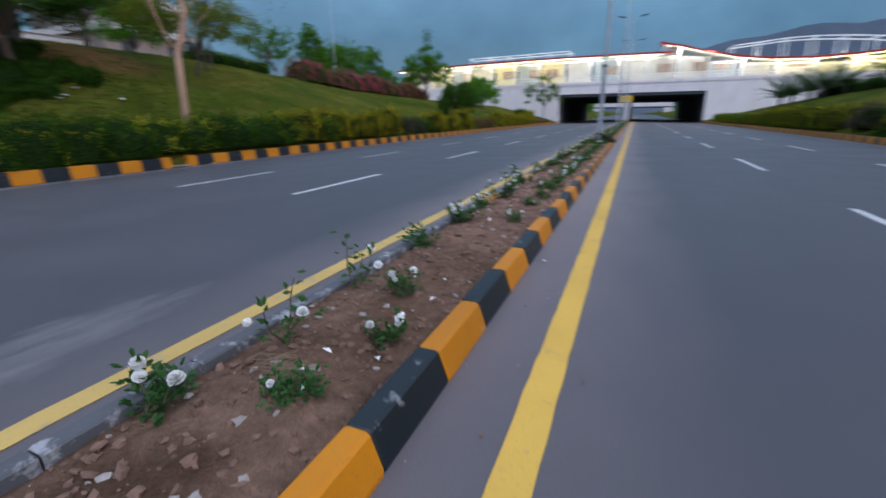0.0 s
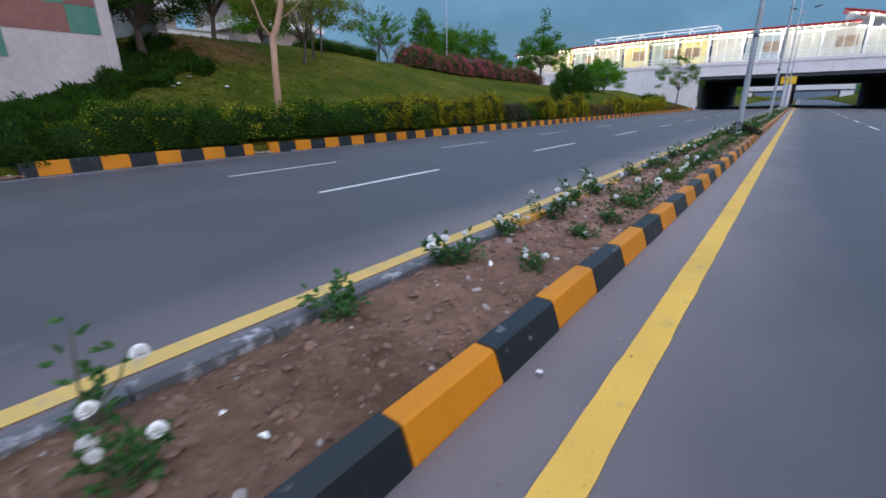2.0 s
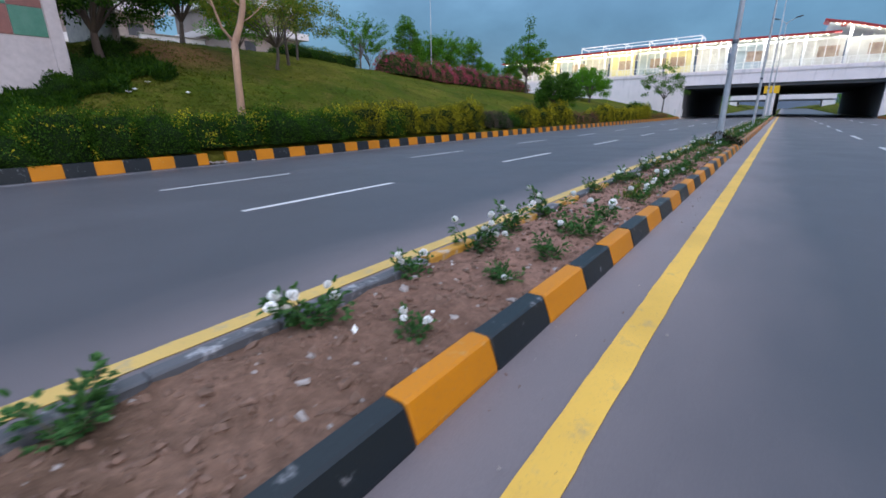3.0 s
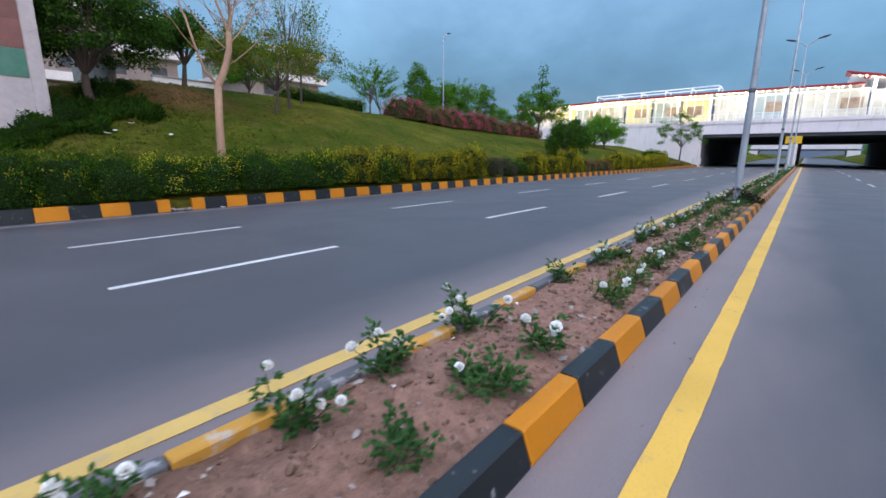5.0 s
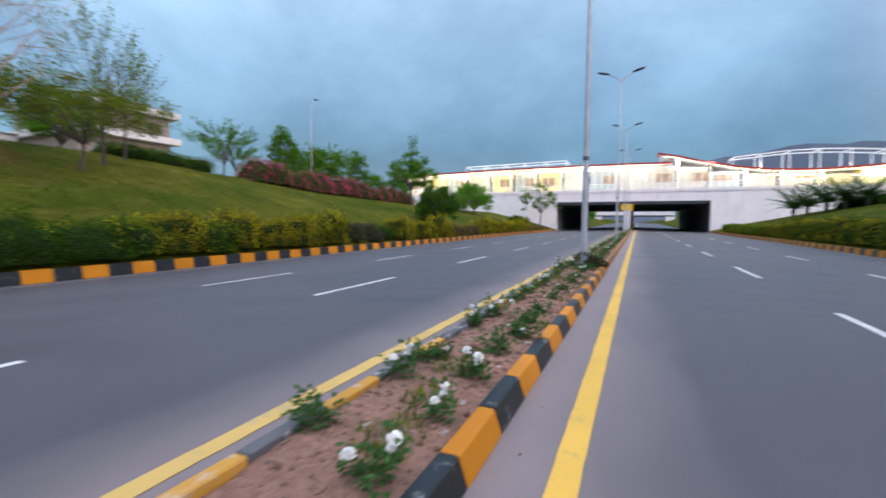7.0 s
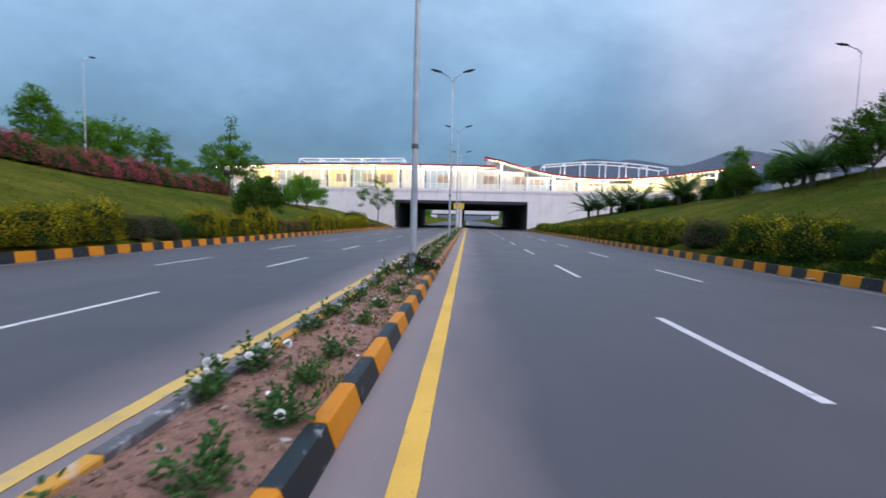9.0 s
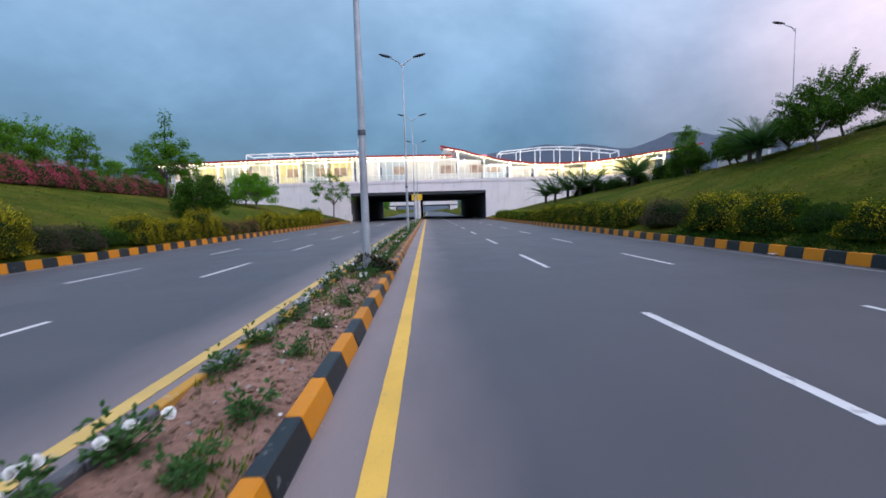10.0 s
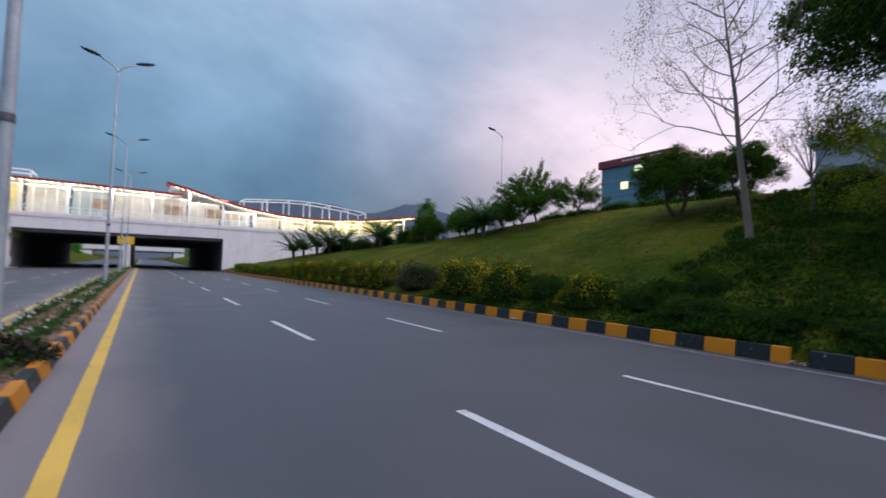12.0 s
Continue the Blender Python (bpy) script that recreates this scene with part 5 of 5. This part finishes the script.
for x, y, sc in ((18.9, 80.0, 1.2), (19.8, 78.0, 1.1), (20.8, 75.0, 1.2), (21.6, 72.0, 1.1), (22.8, 70.0, 1.0), (23.6, 60.5, 1.1), (25.3, 63.0, 1.0), (21.7, 39.0, 0.9), (23.0, 41.5, 0.85)):
    stand(pm, x, y, x * 50, sc)

# weeds on the rough part of the left bank, short grass elsewhere
rng = random.Random(81)
s = Soup()
for _ in range(9000):
    if rng.random() < 0.5:
        x, y = rng.uniform(-29, -17), rng.uniform(7.0, 17.0)
        if rng.random() > 1.25 - (y - 7.0) / 10.0:
            continue
        h, m = rng.uniform(0.04, 0.11), 1
    elif rng.random() < 0.55:
        x, y, h, m = rng.uniform(-29, -17), rng.uniform(10, 48), rng.uniform(0.04, 0.10), 0
    else:
        x, y, h, m = rng.uniform(13.6, 26), rng.uniform(11, 48), rng.uniform(0.04, 0.10), 0
        if y < 20 and rng.random() < 0.7:
            h, m = rng.uniform(0.08, 0.2), rng.choice((1, 1, 2))
    z = ground_z(x, y)
    for _ in range(5):
        s.leaf((x + rng.uniform(-0.1, 0.1), y + rng.uniform(-0.1, 0.1), z - 0.02), Vector((rng.uniform(-0.8, 0.8), rng.uniform(-0.8, 0.8), 0.8)), Vector((0, 0, 1)), h * rng.uniform(0.7, 1.3), 0.03 + 0.15 * h, m)
solid("grass_tufts", s.mesh("grass_tufts", [GRASSBLADE, GRASSBLADE, LEAF_HEDGE]), None, "short weeds and grass tufts on the banks", "grass", kind="stuff")

# ---- painted wall beside the bank ----
wall = thing("wall_left", "pale painted retaining wall with a mural of green and brown squares", "wall", kind="structure")
part("wall_body", boxes((-22.6, -22.0, -40, 8.7, -0.5, 9.0)), MURAL_WALL, wall)
part("pilaster", boxes((-22.7, -21.93, 8.7, 9.12, -0.5, 9.0), bevel=0.02), MURAL_WALL, wall, "plain pale end pillar of the wall")
part("wing_wall", boxes((-33.0, -26.4, 12.2, 12.5, 0.5, 6.9)), KERB_BARE, wall, "weathered grey return wall")
rng = random.Random(91)
tile = {c: from_bm("mural_square", boxes((0, 0.025, 0.006, 0.954, 0.006, 0.954), bevel=0.004), m) for c, m in (("t", TEAL), ("b", BROWN))}
for r in range(-1, 5):
    for c in range(-14, 10):
        y = 8.68 - 0.96 * (10 - c)
        if r == -1 and y > 4.9:
            continue
        teal = (r == 0 and c in (9, 6, 3, 4)) or (r == -1 and c in (6, 3, 1)) or (r == 1 and c in (7, 8, 4)) or (r > 1 and rng.random() < 0.35)
        ob = new("mural_square", tile["t" if teal else "b"])
        ob.parent = wall
        ob.matrix_basis = pose(-21.999, y, 4.08 + 0.96 * r)

# ---- overpass ----
ML, MR = -14.8, 11.32                            # tunnel walls
bridge = thing("overpass", "pale concrete road overpass with two dark tunnel openings", "bridge", kind="structure")
part("abutment", boxes((-75, ML, BRIDGE, TUNNEL_END, -0.5, 7.35)), DECK, bridge, "pale concrete wing of the overpass")
part("abutment", boxes((MR, 44, BRIDGE, TUNNEL_END, -0.5, 7.2)), DECK, bridge, "pale concrete wing of the overpass")
part("deck", boxes((ML, MR, BRIDGE + 0.004, TUNNEL_END, 5.35, 7.3)), DECK, bridge, "stained concrete deck edge over the openings")
# Underside and side panels carry the tunnel's shade as dark colour.
part("soffit_beam", boxes((ML + 0.005, MR - 0.005, BRIDGE + 0.35, TUNNEL_END - 0.3, 4.85, 5.345)), SHADEWALL, bridge, "underside of the deck, its shade put into the dark colour")
part("pier", boxes((-2.35, -1.45, BRIDGE + 0.12, TUNNEL_END - 0.2, -0.2, 4.845), bevel=0.03), CONCRETE, bridge, "pale central dividing pier")
part("tunnel_lining", boxes((ML, ML + 0.08, BRIDGE + 0.5, TUNNEL_END - 0.1, -0.1, 4.84)), SHADEWALL, bridge, "tunnel side wall, its shade put into the dark colour")
part("tunnel_lining", boxes((MR - 0.08, MR, BRIDGE + 0.5, TUNNEL_END - 0.1, -0.1, 4.84)), SHADEWALL, bridge, "tunnel side wall, its shade put into the dark colour")
part("parapet", boxes((-75, 44, BRIDGE - 0.12, BRIDGE + 0.25, 7.0, 7.62), bevel=0.03), DECK, bridge, "raised parapet edge along the deck")
for i, x in enumerate((-14.6, -13.5)):
    solid("bollard", boxes((-0.12, 0.12, -0.12, 0.12, -0.05, 1.1), bevel=0.03), HOUSE_WHITE, "short white post at the tunnel mouth", "bollard", "white posts", m=pose(x - 0.9, BRIDGE - 1.5, 0.25))

# a second overpass far down the road
far_bridge = thing("far_overpass", "pale grey concrete overpass further down the road", "bridge", kind="structure")
part("deck", boxes((-26, 20, 300, 316, 5.9, 11.5)), CONCRETE, far_bridge, "pale concrete deck edge")
# Dark beam: the shadow line below the deck, put into its colour.
part("soffit_beam", boxes((-25, 19, 300.4, 315.6, 5.1, 5.89)), SHADEWALL, far_bridge, "underside of the deck, its shade put into the dark colour")
for x in (-26, 15):
    part("abutment", boxes((x, x + 5, 300.2, 315.8, -0.5, 5.09)), CONCRETE, far_bridge, "concrete end support")

# yellow board before the pier
sg = thing("direction_sign", "yellow road sign board on a post before the pier", "road sign", at=(-1.9, 88.0, 0.15))
part("board", boxes((-0.95, 0.95, -0.03, 0.03, 3.35, 4.40), bevel=0.01), SIGN, sg, "bright yellow sign board")
part("post", boxes((-0.07, 0.07, 0.04, 0.14, -0.2, 4.3), bevel=0.01), STEEL, sg, "grey sign post")

# ---- station on the overpass ----
FRONT = BRIDGE + 1.0
st = thing("station", "glass and white steel station hall on the overpass, brightly lit inside", "station", at=(0, 0, 0))


def eave_main(x):
    return 12.45 + 0.55 * (x - 4.5) / 52 - 0.35 * ((x + 22) / 27) ** 2 + 0.05


def eave_wave(x):
    return lerp(x, [(3.2, 13.75), (6, 13.25), (10, 12.1), (15, 11.0), (20, 10.35), (26, 10.15), (32, 10.4), (38, 11.0), (46, 12.1), (54, 13.3)])


def roof_mesh(name, fn, x0, x1, y0, y1, thick, mat, drop=0.0, step=1.0):
    cuts = strip_axis(x0, x1, step)
    v, f = [], []
    for x in cuts:
        z = fn(x) - drop
        v += [(x, y0, z), (x, y1, z), (x, y1, z - thick), (x, y0, z - thick)]
    n = len(cuts)
    for i in range(n - 1):
        for q in range(4):
            f.append((i * 4 + q, i * 4 + (q + 1) % 4, i * 4 + 4 + (q + 1) % 4, i * 4 + 4 + q))
    f += [(0, 3, 2, 1), (n * 4 - 4, n * 4 - 3, n * 4 - 2, n * 4 - 1)]
    return mesh_from(name, v, f, mat)


part("roof", roof_mesh("roof", eave_main, -52, 5.0, FRONT - 0.9, FRONT + 18, 0.22, WHITESTEEL), None, st, "white soffit of the long roof")
part("fascia", roof_mesh("fascia", eave_main, -52, 5.0, FRONT - 1.05, FRONT - 0.9, 0.34, REDROOF, -0.10), None, st, "red roof edge")
part("roof", roof_mesh("roof", eave_wave, 3.4, 54, FRONT - 0.9, FRONT + 18, 0.22, WHITESTEEL, 0.0), None, st, "white soffit of the wavy roof")
part("fascia", roof_mesh("fascia", eave_wave, 3.2, 54, FRONT - 1.1, FRONT - 0.9, 0.36, REDROOF, -0.10), None, st, "red roof edge")
part("roof_tip", boxes((-1.4, 1.5, -1.3, 3.0, -0.14, 0.14), bevel=0.05), REDROOF, st, "upturned dark red roof tip", pose(4.1, FRONT, 13.55, 0, 13, 0))
part("platform_floor", boxes((-74, 44, BRIDGE + 0.3, FRONT + 20, 7.25, 7.42)), FLOORTILE, st, "pale platform floor")


def eave(x):
    return eave_main(x) if x < 4.2 else eave_wave(x)


x = -50.0
bays = []
while x < 52:
    top = eave(x) - 0.2
    part("column", boxes((x - 0.17, x + 0.17, FRONT - 0.17, FRONT + 0.17, 7.4, top), bevel=0.02), WHITESTEEL, st, "white steel column")
    bays.append(x)
    x += 5.1
kinds = [PANEL_WHITE, PANEL_YELLOW_LIT, PANEL_BLUE, PANEL_WHITE, PANEL_YELLOW_LIT, PANEL_BLUE, PANEL_YELLOW_LIT, PANEL_WHITE, PANEL_BLUE, PANEL_WHITE, PANEL_WHITE, PANEL_WHITE, PANEL_BLUE, PANEL_WHITE]
for i, a in enumerate(bays[:-1]):
    b = bays[i + 1]
    top = min(eave(a), eave(b)) - 0.25
    if 24 < a < 36:
        top = min(top, 9.6)
    # In the last bays the yellow lamplight is put into the panel colour.
    part("wall_panel", boxes((a + 0.2, b - 0.2, FRONT + 3.0, FRONT + 3.1, 7.4, top), bevel=0.01), PANEL_YELLOW_LIT if a > 36 else kinds[i % len(kinds)], st, "lit wall panel of the station hall")
    part("cross_beam", boxes((a + 0.17, b - 0.17, FRONT - 0.08, FRONT + 0.08, top - 0.65, top - 0.5)), WHITESTEEL, st, "white cross beam")
    for q in (a + 1.3, a + 2.6, a + 3.9):
        part("mullion", boxes((q - 0.055, q + 0.055, FRONT + 0.3, FRONT + 0.38, 7.4, top)), WHITESTEEL, st)
    part("rail", boxes((a + 0.17, b - 0.17, FRONT - 0.62, FRONT - 0.55, 8.60, 8.68), (a + 0.17, b - 0.17, FRONT - 0.62, FRONT - 0.57, 8.1, 8.15)), WHITESTEEL, st, "white handrail")
    for q in (a + 0.4, a + 1.5, a + 2.6, a + 3.7, a + 4.7):
        part("rail_post", boxes((q - 0.045, q + 0.045, FRONT - 0.64, FRONT - 0.54, 7.4, 8.6)), WHITESTEEL, st)
    if i % 2 == 0 or i in (5, 11):
        w0 = a + 1.0 + 0.8 * (i % 3)
        part("poster", boxes((w0, w0 + 2.6, FRONT + 2.9, FRONT + 2.99, 9.0, min(10.6, top - 0.4)), bevel=0.01), PANEL_BROWN, st, "brown picture panel")
for x in strip_axis(-51, 53, 0.8):
    part("lamp_bulb", boxes((x - 0.07, x + 0.07, FRONT - 0.85, FRONT - 0.71, eave(x) - 0.40, eave(x) - 0.26), bevel=0.03), BULB, st, "glowing warm eave bulb")
for x in (-46, -37, -28, -19, -10, -1, 8, 16, 24, 33, 43):
    la = new("hall_light", bpy.data.lights.new("hall_light", "AREA"))
    la.data.shape, la.data.size, la.data.size_y, la.data.energy = "RECTANGLE", 7.5, 1.6, 470
    la.data.color = (1.0, 0.87, 0.58) if x < -14 or x > 20 else (1.0, 0.95, 0.86)
    la.matrix_world = pose(x, FRONT - 0.7, eave(x) - 0.38, 42, 0, 0)
    tagged(la, "warm strip light under the station roof", "light", "hall lights")


def pergola(x0, x1, z, steps, y):
    """White steel roof frames standing on the hall."""
    ob = thing("roof_frame", "white steel frame standing above the station roof", "roof frame", "roof frames")
    n = len(steps)
    w = 0.16
    pts = [x0 + (x1 - x0) * i / (n - 1) for i in range(n)]
    for i, x in enumerate(pts):
        top = z + steps[i]
        for yy in (y, y + 4.0):
            part("frame_post", boxes((x - w / 2, x + w / 2, yy - w / 2, yy + w / 2, eave(x) - 0.1, top)), WHITESTEEL, ob)
        part("cross_bar", boxes((x - w / 2, x + w / 2, y + w / 2, y + 4.0 - w / 2, top - w, top)), WHITESTEEL, ob)
    for yy in (y, y + 4.0):
        s = Soup()
        s.tube([(x, yy, z + h) for x, h in zip(pts, steps)], [0.1] * n, 4)
        part("top_rail", s.mesh("top_rail", [WHITESTEEL]), None, ob)
    return ob


pergola(-34.5, -13.4, 13.25, (0, 0.05, 0.12, 0.18, 0.25, 0.32), FRONT + 0.5)
pergola(14.5, 38.0, 12.7, (0, 0.35, 0.7, 0.75, 0.55, 0.2, -0.3), FRONT + 0.5)

# kiosks at the platform's end, beyond the palms; their yellow is painted lamplight
for i, x in enumerate((33.0, 36.5)):
    solid("kiosk", boxes((-1.4, 1.4, -1.2, 1.2, 0, 2.2), (-1.7, 1.7, -1.5, 1.5, 2.2, 2.45), bevel=0.03), PANEL_YELLOW_LIT, "small kiosk with a flat roof on the platform, its yellow standing for lamplight", "kiosk", "kiosks", m=pose(x, BRIDGE + 2.2, 7.42))


# ---- street lamps ----
def lamp_post(height, double, w=1.0):
    ob = thing("street_lamp", "tall grey steel street lamp with two arms on the median" if double else "grey steel street lamp with one arm on the bank", "street lamp", "street lamps")
    s = Soup()
    s.tube([(0, 0, -0.2), (0, 0, 0.6), (0, 0, 2.6), (0, 0, height * 0.6), (0, 0, height)], [0.13 * w, 0.125 * w, 0.11 * w, 0.08 * w, 0.05 * w], 12)
    part("pole", s.mesh("pole", [STEEL], True), None, ob)
    part("base_plate", boxes((-0.24, 0.24, -0.24, 0.24, 0.0, 0.05), bevel=0.01), DARKMETAL, ob, "dark bolted base plate")
    s = Soup()
    s.tube([(0, 0, 3.12), (0, 0, 3.24)], [0.12 * w, 0.12 * w], 12)
    part("clamp_band", s.mesh("clamp_band", [DARKMETAL], True), None, ob, "dark clamp band")
    part("junction_plate", boxes((-0.125 * w, -0.085 * w, -0.05, 0.05, 2.86, 3.04), bevel=0.008), HOUSE_WHITE, ob, "small white plate")
    for g in ((-1, 1) if double else (1,)):
        s = Soup()
        s.tube([(0, 0, height - 0.25), (0.28 * g, 0, height + 0.10), (0.85 * g, 0, height + 0.38)], [0.045, 0.04, 0.035], 7)
        arm = part("arm", s.mesh("arm", [STEEL], True), None, ob)
        bm = bmesh.new()
        bmesh.ops.create_uvsphere(bm, u_segments=12, v_segments=8, radius=0.5)
        for v in bm.verts:
            v.co = Vector((v.co.x * 0.98, v.co.y * 0.36, v.co.z * 0.22 + (0.02 if v.co.z > 0 else 0.06)))
        part("lamp_head", bm, DARKMETAL, arm, "dark cobra lamp head", pose(1.24 * g, 0, height + 0.50, 0, -14 * g, 0), True)
    return ob


lp = lamp_post(12.0, True, 0.76)
lp.matrix_basis = pose(-1.60, 21.2, soil_z(-1.60, 21.2))
for y in (43.2, 62.5, 81.5):
    copy_thing(lp, pose(-1.60, y, soil_z(-1.60, y)))
side = lamp_post(10.4, False, 0.5)
side.matrix_basis = pose(-34.0, 46.6, ground_z(-34, 46.6), 0, 0, 100)
copy_thing(side, pose(30.0, 46.2, ground_z(30, 46.2), 0, 0, 165))
bag = shrub("dead_plant", random.Random(7), 0.40, 0.36, 0.28, 700, 0.08, [LEAF_PURPLE, CORE], (0.5, 0.5), "heap of dark dead twigs at the foot of the lamp post", "dead plant")
bag.matrix_basis = pose(-1.34, 21.0, soil_z(-1.34, 21.0))


# ---- buildings on the plateaus ----
def flats(x0, x1, y0, y1, z0, floors, storey, face):
    ob = thing("house", "tan apartment house with white balcony bands behind the trees", "house")
    part("wall", boxes((x0, x1, y0, y1, z0, z0 + floors * storey)), HOUSE_WALL, ob)
    for n in range(floors + 1):
        z = z0 + n * storey
        part("balcony_band", boxes((x0 - 0.5, x1 + 1.2, y0 - 0.6, y1 + 0.9, z - 0.35, z + 0.55), bevel=0.03), HOUSE_WHITE, ob, "white slab and balcony edge")
    for n in range(floors):
        z = z0 + n * storey
        for y in strip_axis(y0 + 2, y1 - 3, 4.2):
            w = part("window", boxes((x1 - 0.05, x1 + 0.06, y, y + 1.9, z + 1.0, z + 2.5), bevel=0.01), HOUSE_WALL, ob, "tan-framed window")
            part("pane", boxes((x1 + 0.064, x1 + 0.08, y + 0.12, y + 1.78, z + 1.12, z + 2.38)), GLASS_DARK, w, "dark glass pane")
    return ob


flats(-76, -61.5, 15, 28.5, 5.4, 3, 3.7, 1)
flats(-76, -61.5, 37.5, 48.8, 5.2, 3, 3.6, 1)
blue = thing("blue_building", "blue clad building with a maroon roof fascia and two lit windows", "building", at=(-0.4, 0.7, 0))
part("wall", boxes((44, 58, 34.4, 43.2, 5.6, 13.6)), BLUEWALL, blue)
part("fascia", boxes((43.7, 58.3, 34.2, 43.5, 13.6, 14.45), bevel=0.03), REDFASCIA, blue, "maroon roof fascia")
for i in range(9):
    part("sign_bar", boxes((43.62, 43.69, 36.0 + 0.50 * i, 36.36 + 0.50 * i, 13.95, 14.15)), HOUSE_WHITE, blue, "small pale sign bar")
for y, z in ((38.6, 12.95), (40.25, 11.35)):
    w = part("window", boxes((43.93, 44.0, y - 0.52, y + 0.52, z - 0.46, z + 0.46), bevel=0.01), HOUSE_WHITE, blue, "window frame")
    part("pane", boxes((43.90, 43.928, y - 0.42, y + 0.42, z - 0.38, z + 0.38)), WINDOW_LIT, w, "glowing green-yellow pane")
for z in (7.2, 8.8, 10.4, 12.0):
    part("cladding_joint", boxes((43.955, 43.999, 34.4, 43.2, z, z + 0.05)), PALEBLUE, blue, "pale cladding joint")
pale_b = thing("pale_building", "pale blue-grey building half hidden by trees", "building")
part("wall", boxes((46, 60, 2, 25, 5.6, 12.8)), PALEBLUE, pale_b)
part("roof", boxes((45.5, 60.5, 1.5, 25.5, 12.8, 13.5), bevel=0.03), HOUSE_WHITE, pale_b, "white roof slab")
for y in strip_axis(4, 22, 3.6):
    part("window", boxes((45.92, 46.0, y, y + 1.6, 9.2, 10.8), bevel=0.01), GLASS_DARK, pale_b, "dark window")

far_wall = thing("garden_wall", "long low white garden wall before the apartment houses", "wall")
part("wall_body", boxes((-40.3, -40.0, 18.6, 23.4, 5.2, 7.3)), HOUSE_WHITE, far_wall)
part("coping", boxes((-40.38, -39.92, 18.5, 23.5, 7.3, 7.42), bevel=0.02), KERB_BARE, far_wall, "weathered concrete coping")
gw = thing("garden_wall", "low pale rendered garden wall behind the trees on the crest", "wall")
part("wall_body", boxes((30.0, 30.3, 48.6, 55.2, 4.2, 7.05)), HOUSE_WHITE, gw)
part("coping", boxes((29.92, 30.38, 48.5, 55.3, 7.05, 7.2), bevel=0.02), KERB_BARE, gw, "weathered concrete coping")

# ---- far hills ----
v, f = [], []
N = 90
D = 2200.0
for i in range(N + 1):
    a = -1.1 + 2.2 * i / N
    s0 = math.tan(a) if abs(a) < 1.25 else 3
    h = lerp(s0, [(-2, 0.06), (-0.6, 0.075), (-0.1, 0.11), (0.1, 0.118), (0.28, 0.146), (0.36, 0.142), (0.46, 0.128), (0.52, 0.145), (0.575, 0.172), (0.64, 0.165), (0.8, 0.14), (1.9, 0.10)])
    h = (h + 0.006 * noise.noise((s0 * 14, 0.3, 0)) + 0.003 * noise.noise((s0 * 47, 0.3, 0))) * D
    v += [(s0 * D, D, h), (s0 * D * 0.93, D * 0.93, h * 0.45), (s0 * D * 0.85, D * 0.85, -5)]
for i in range(N):
    for q in range(2):
        f.append((i * 3 + q, i * 3 + q + 1, i * 3 + q + 4, i * 3 + q + 3))
solid("backdrop_hills", mesh_from("backdrop_hills", v, f, HILL, soft=True), HILL, "blue-grey mountain ridge on the horizon, haze put into its colour", "mountain", kind="structure")
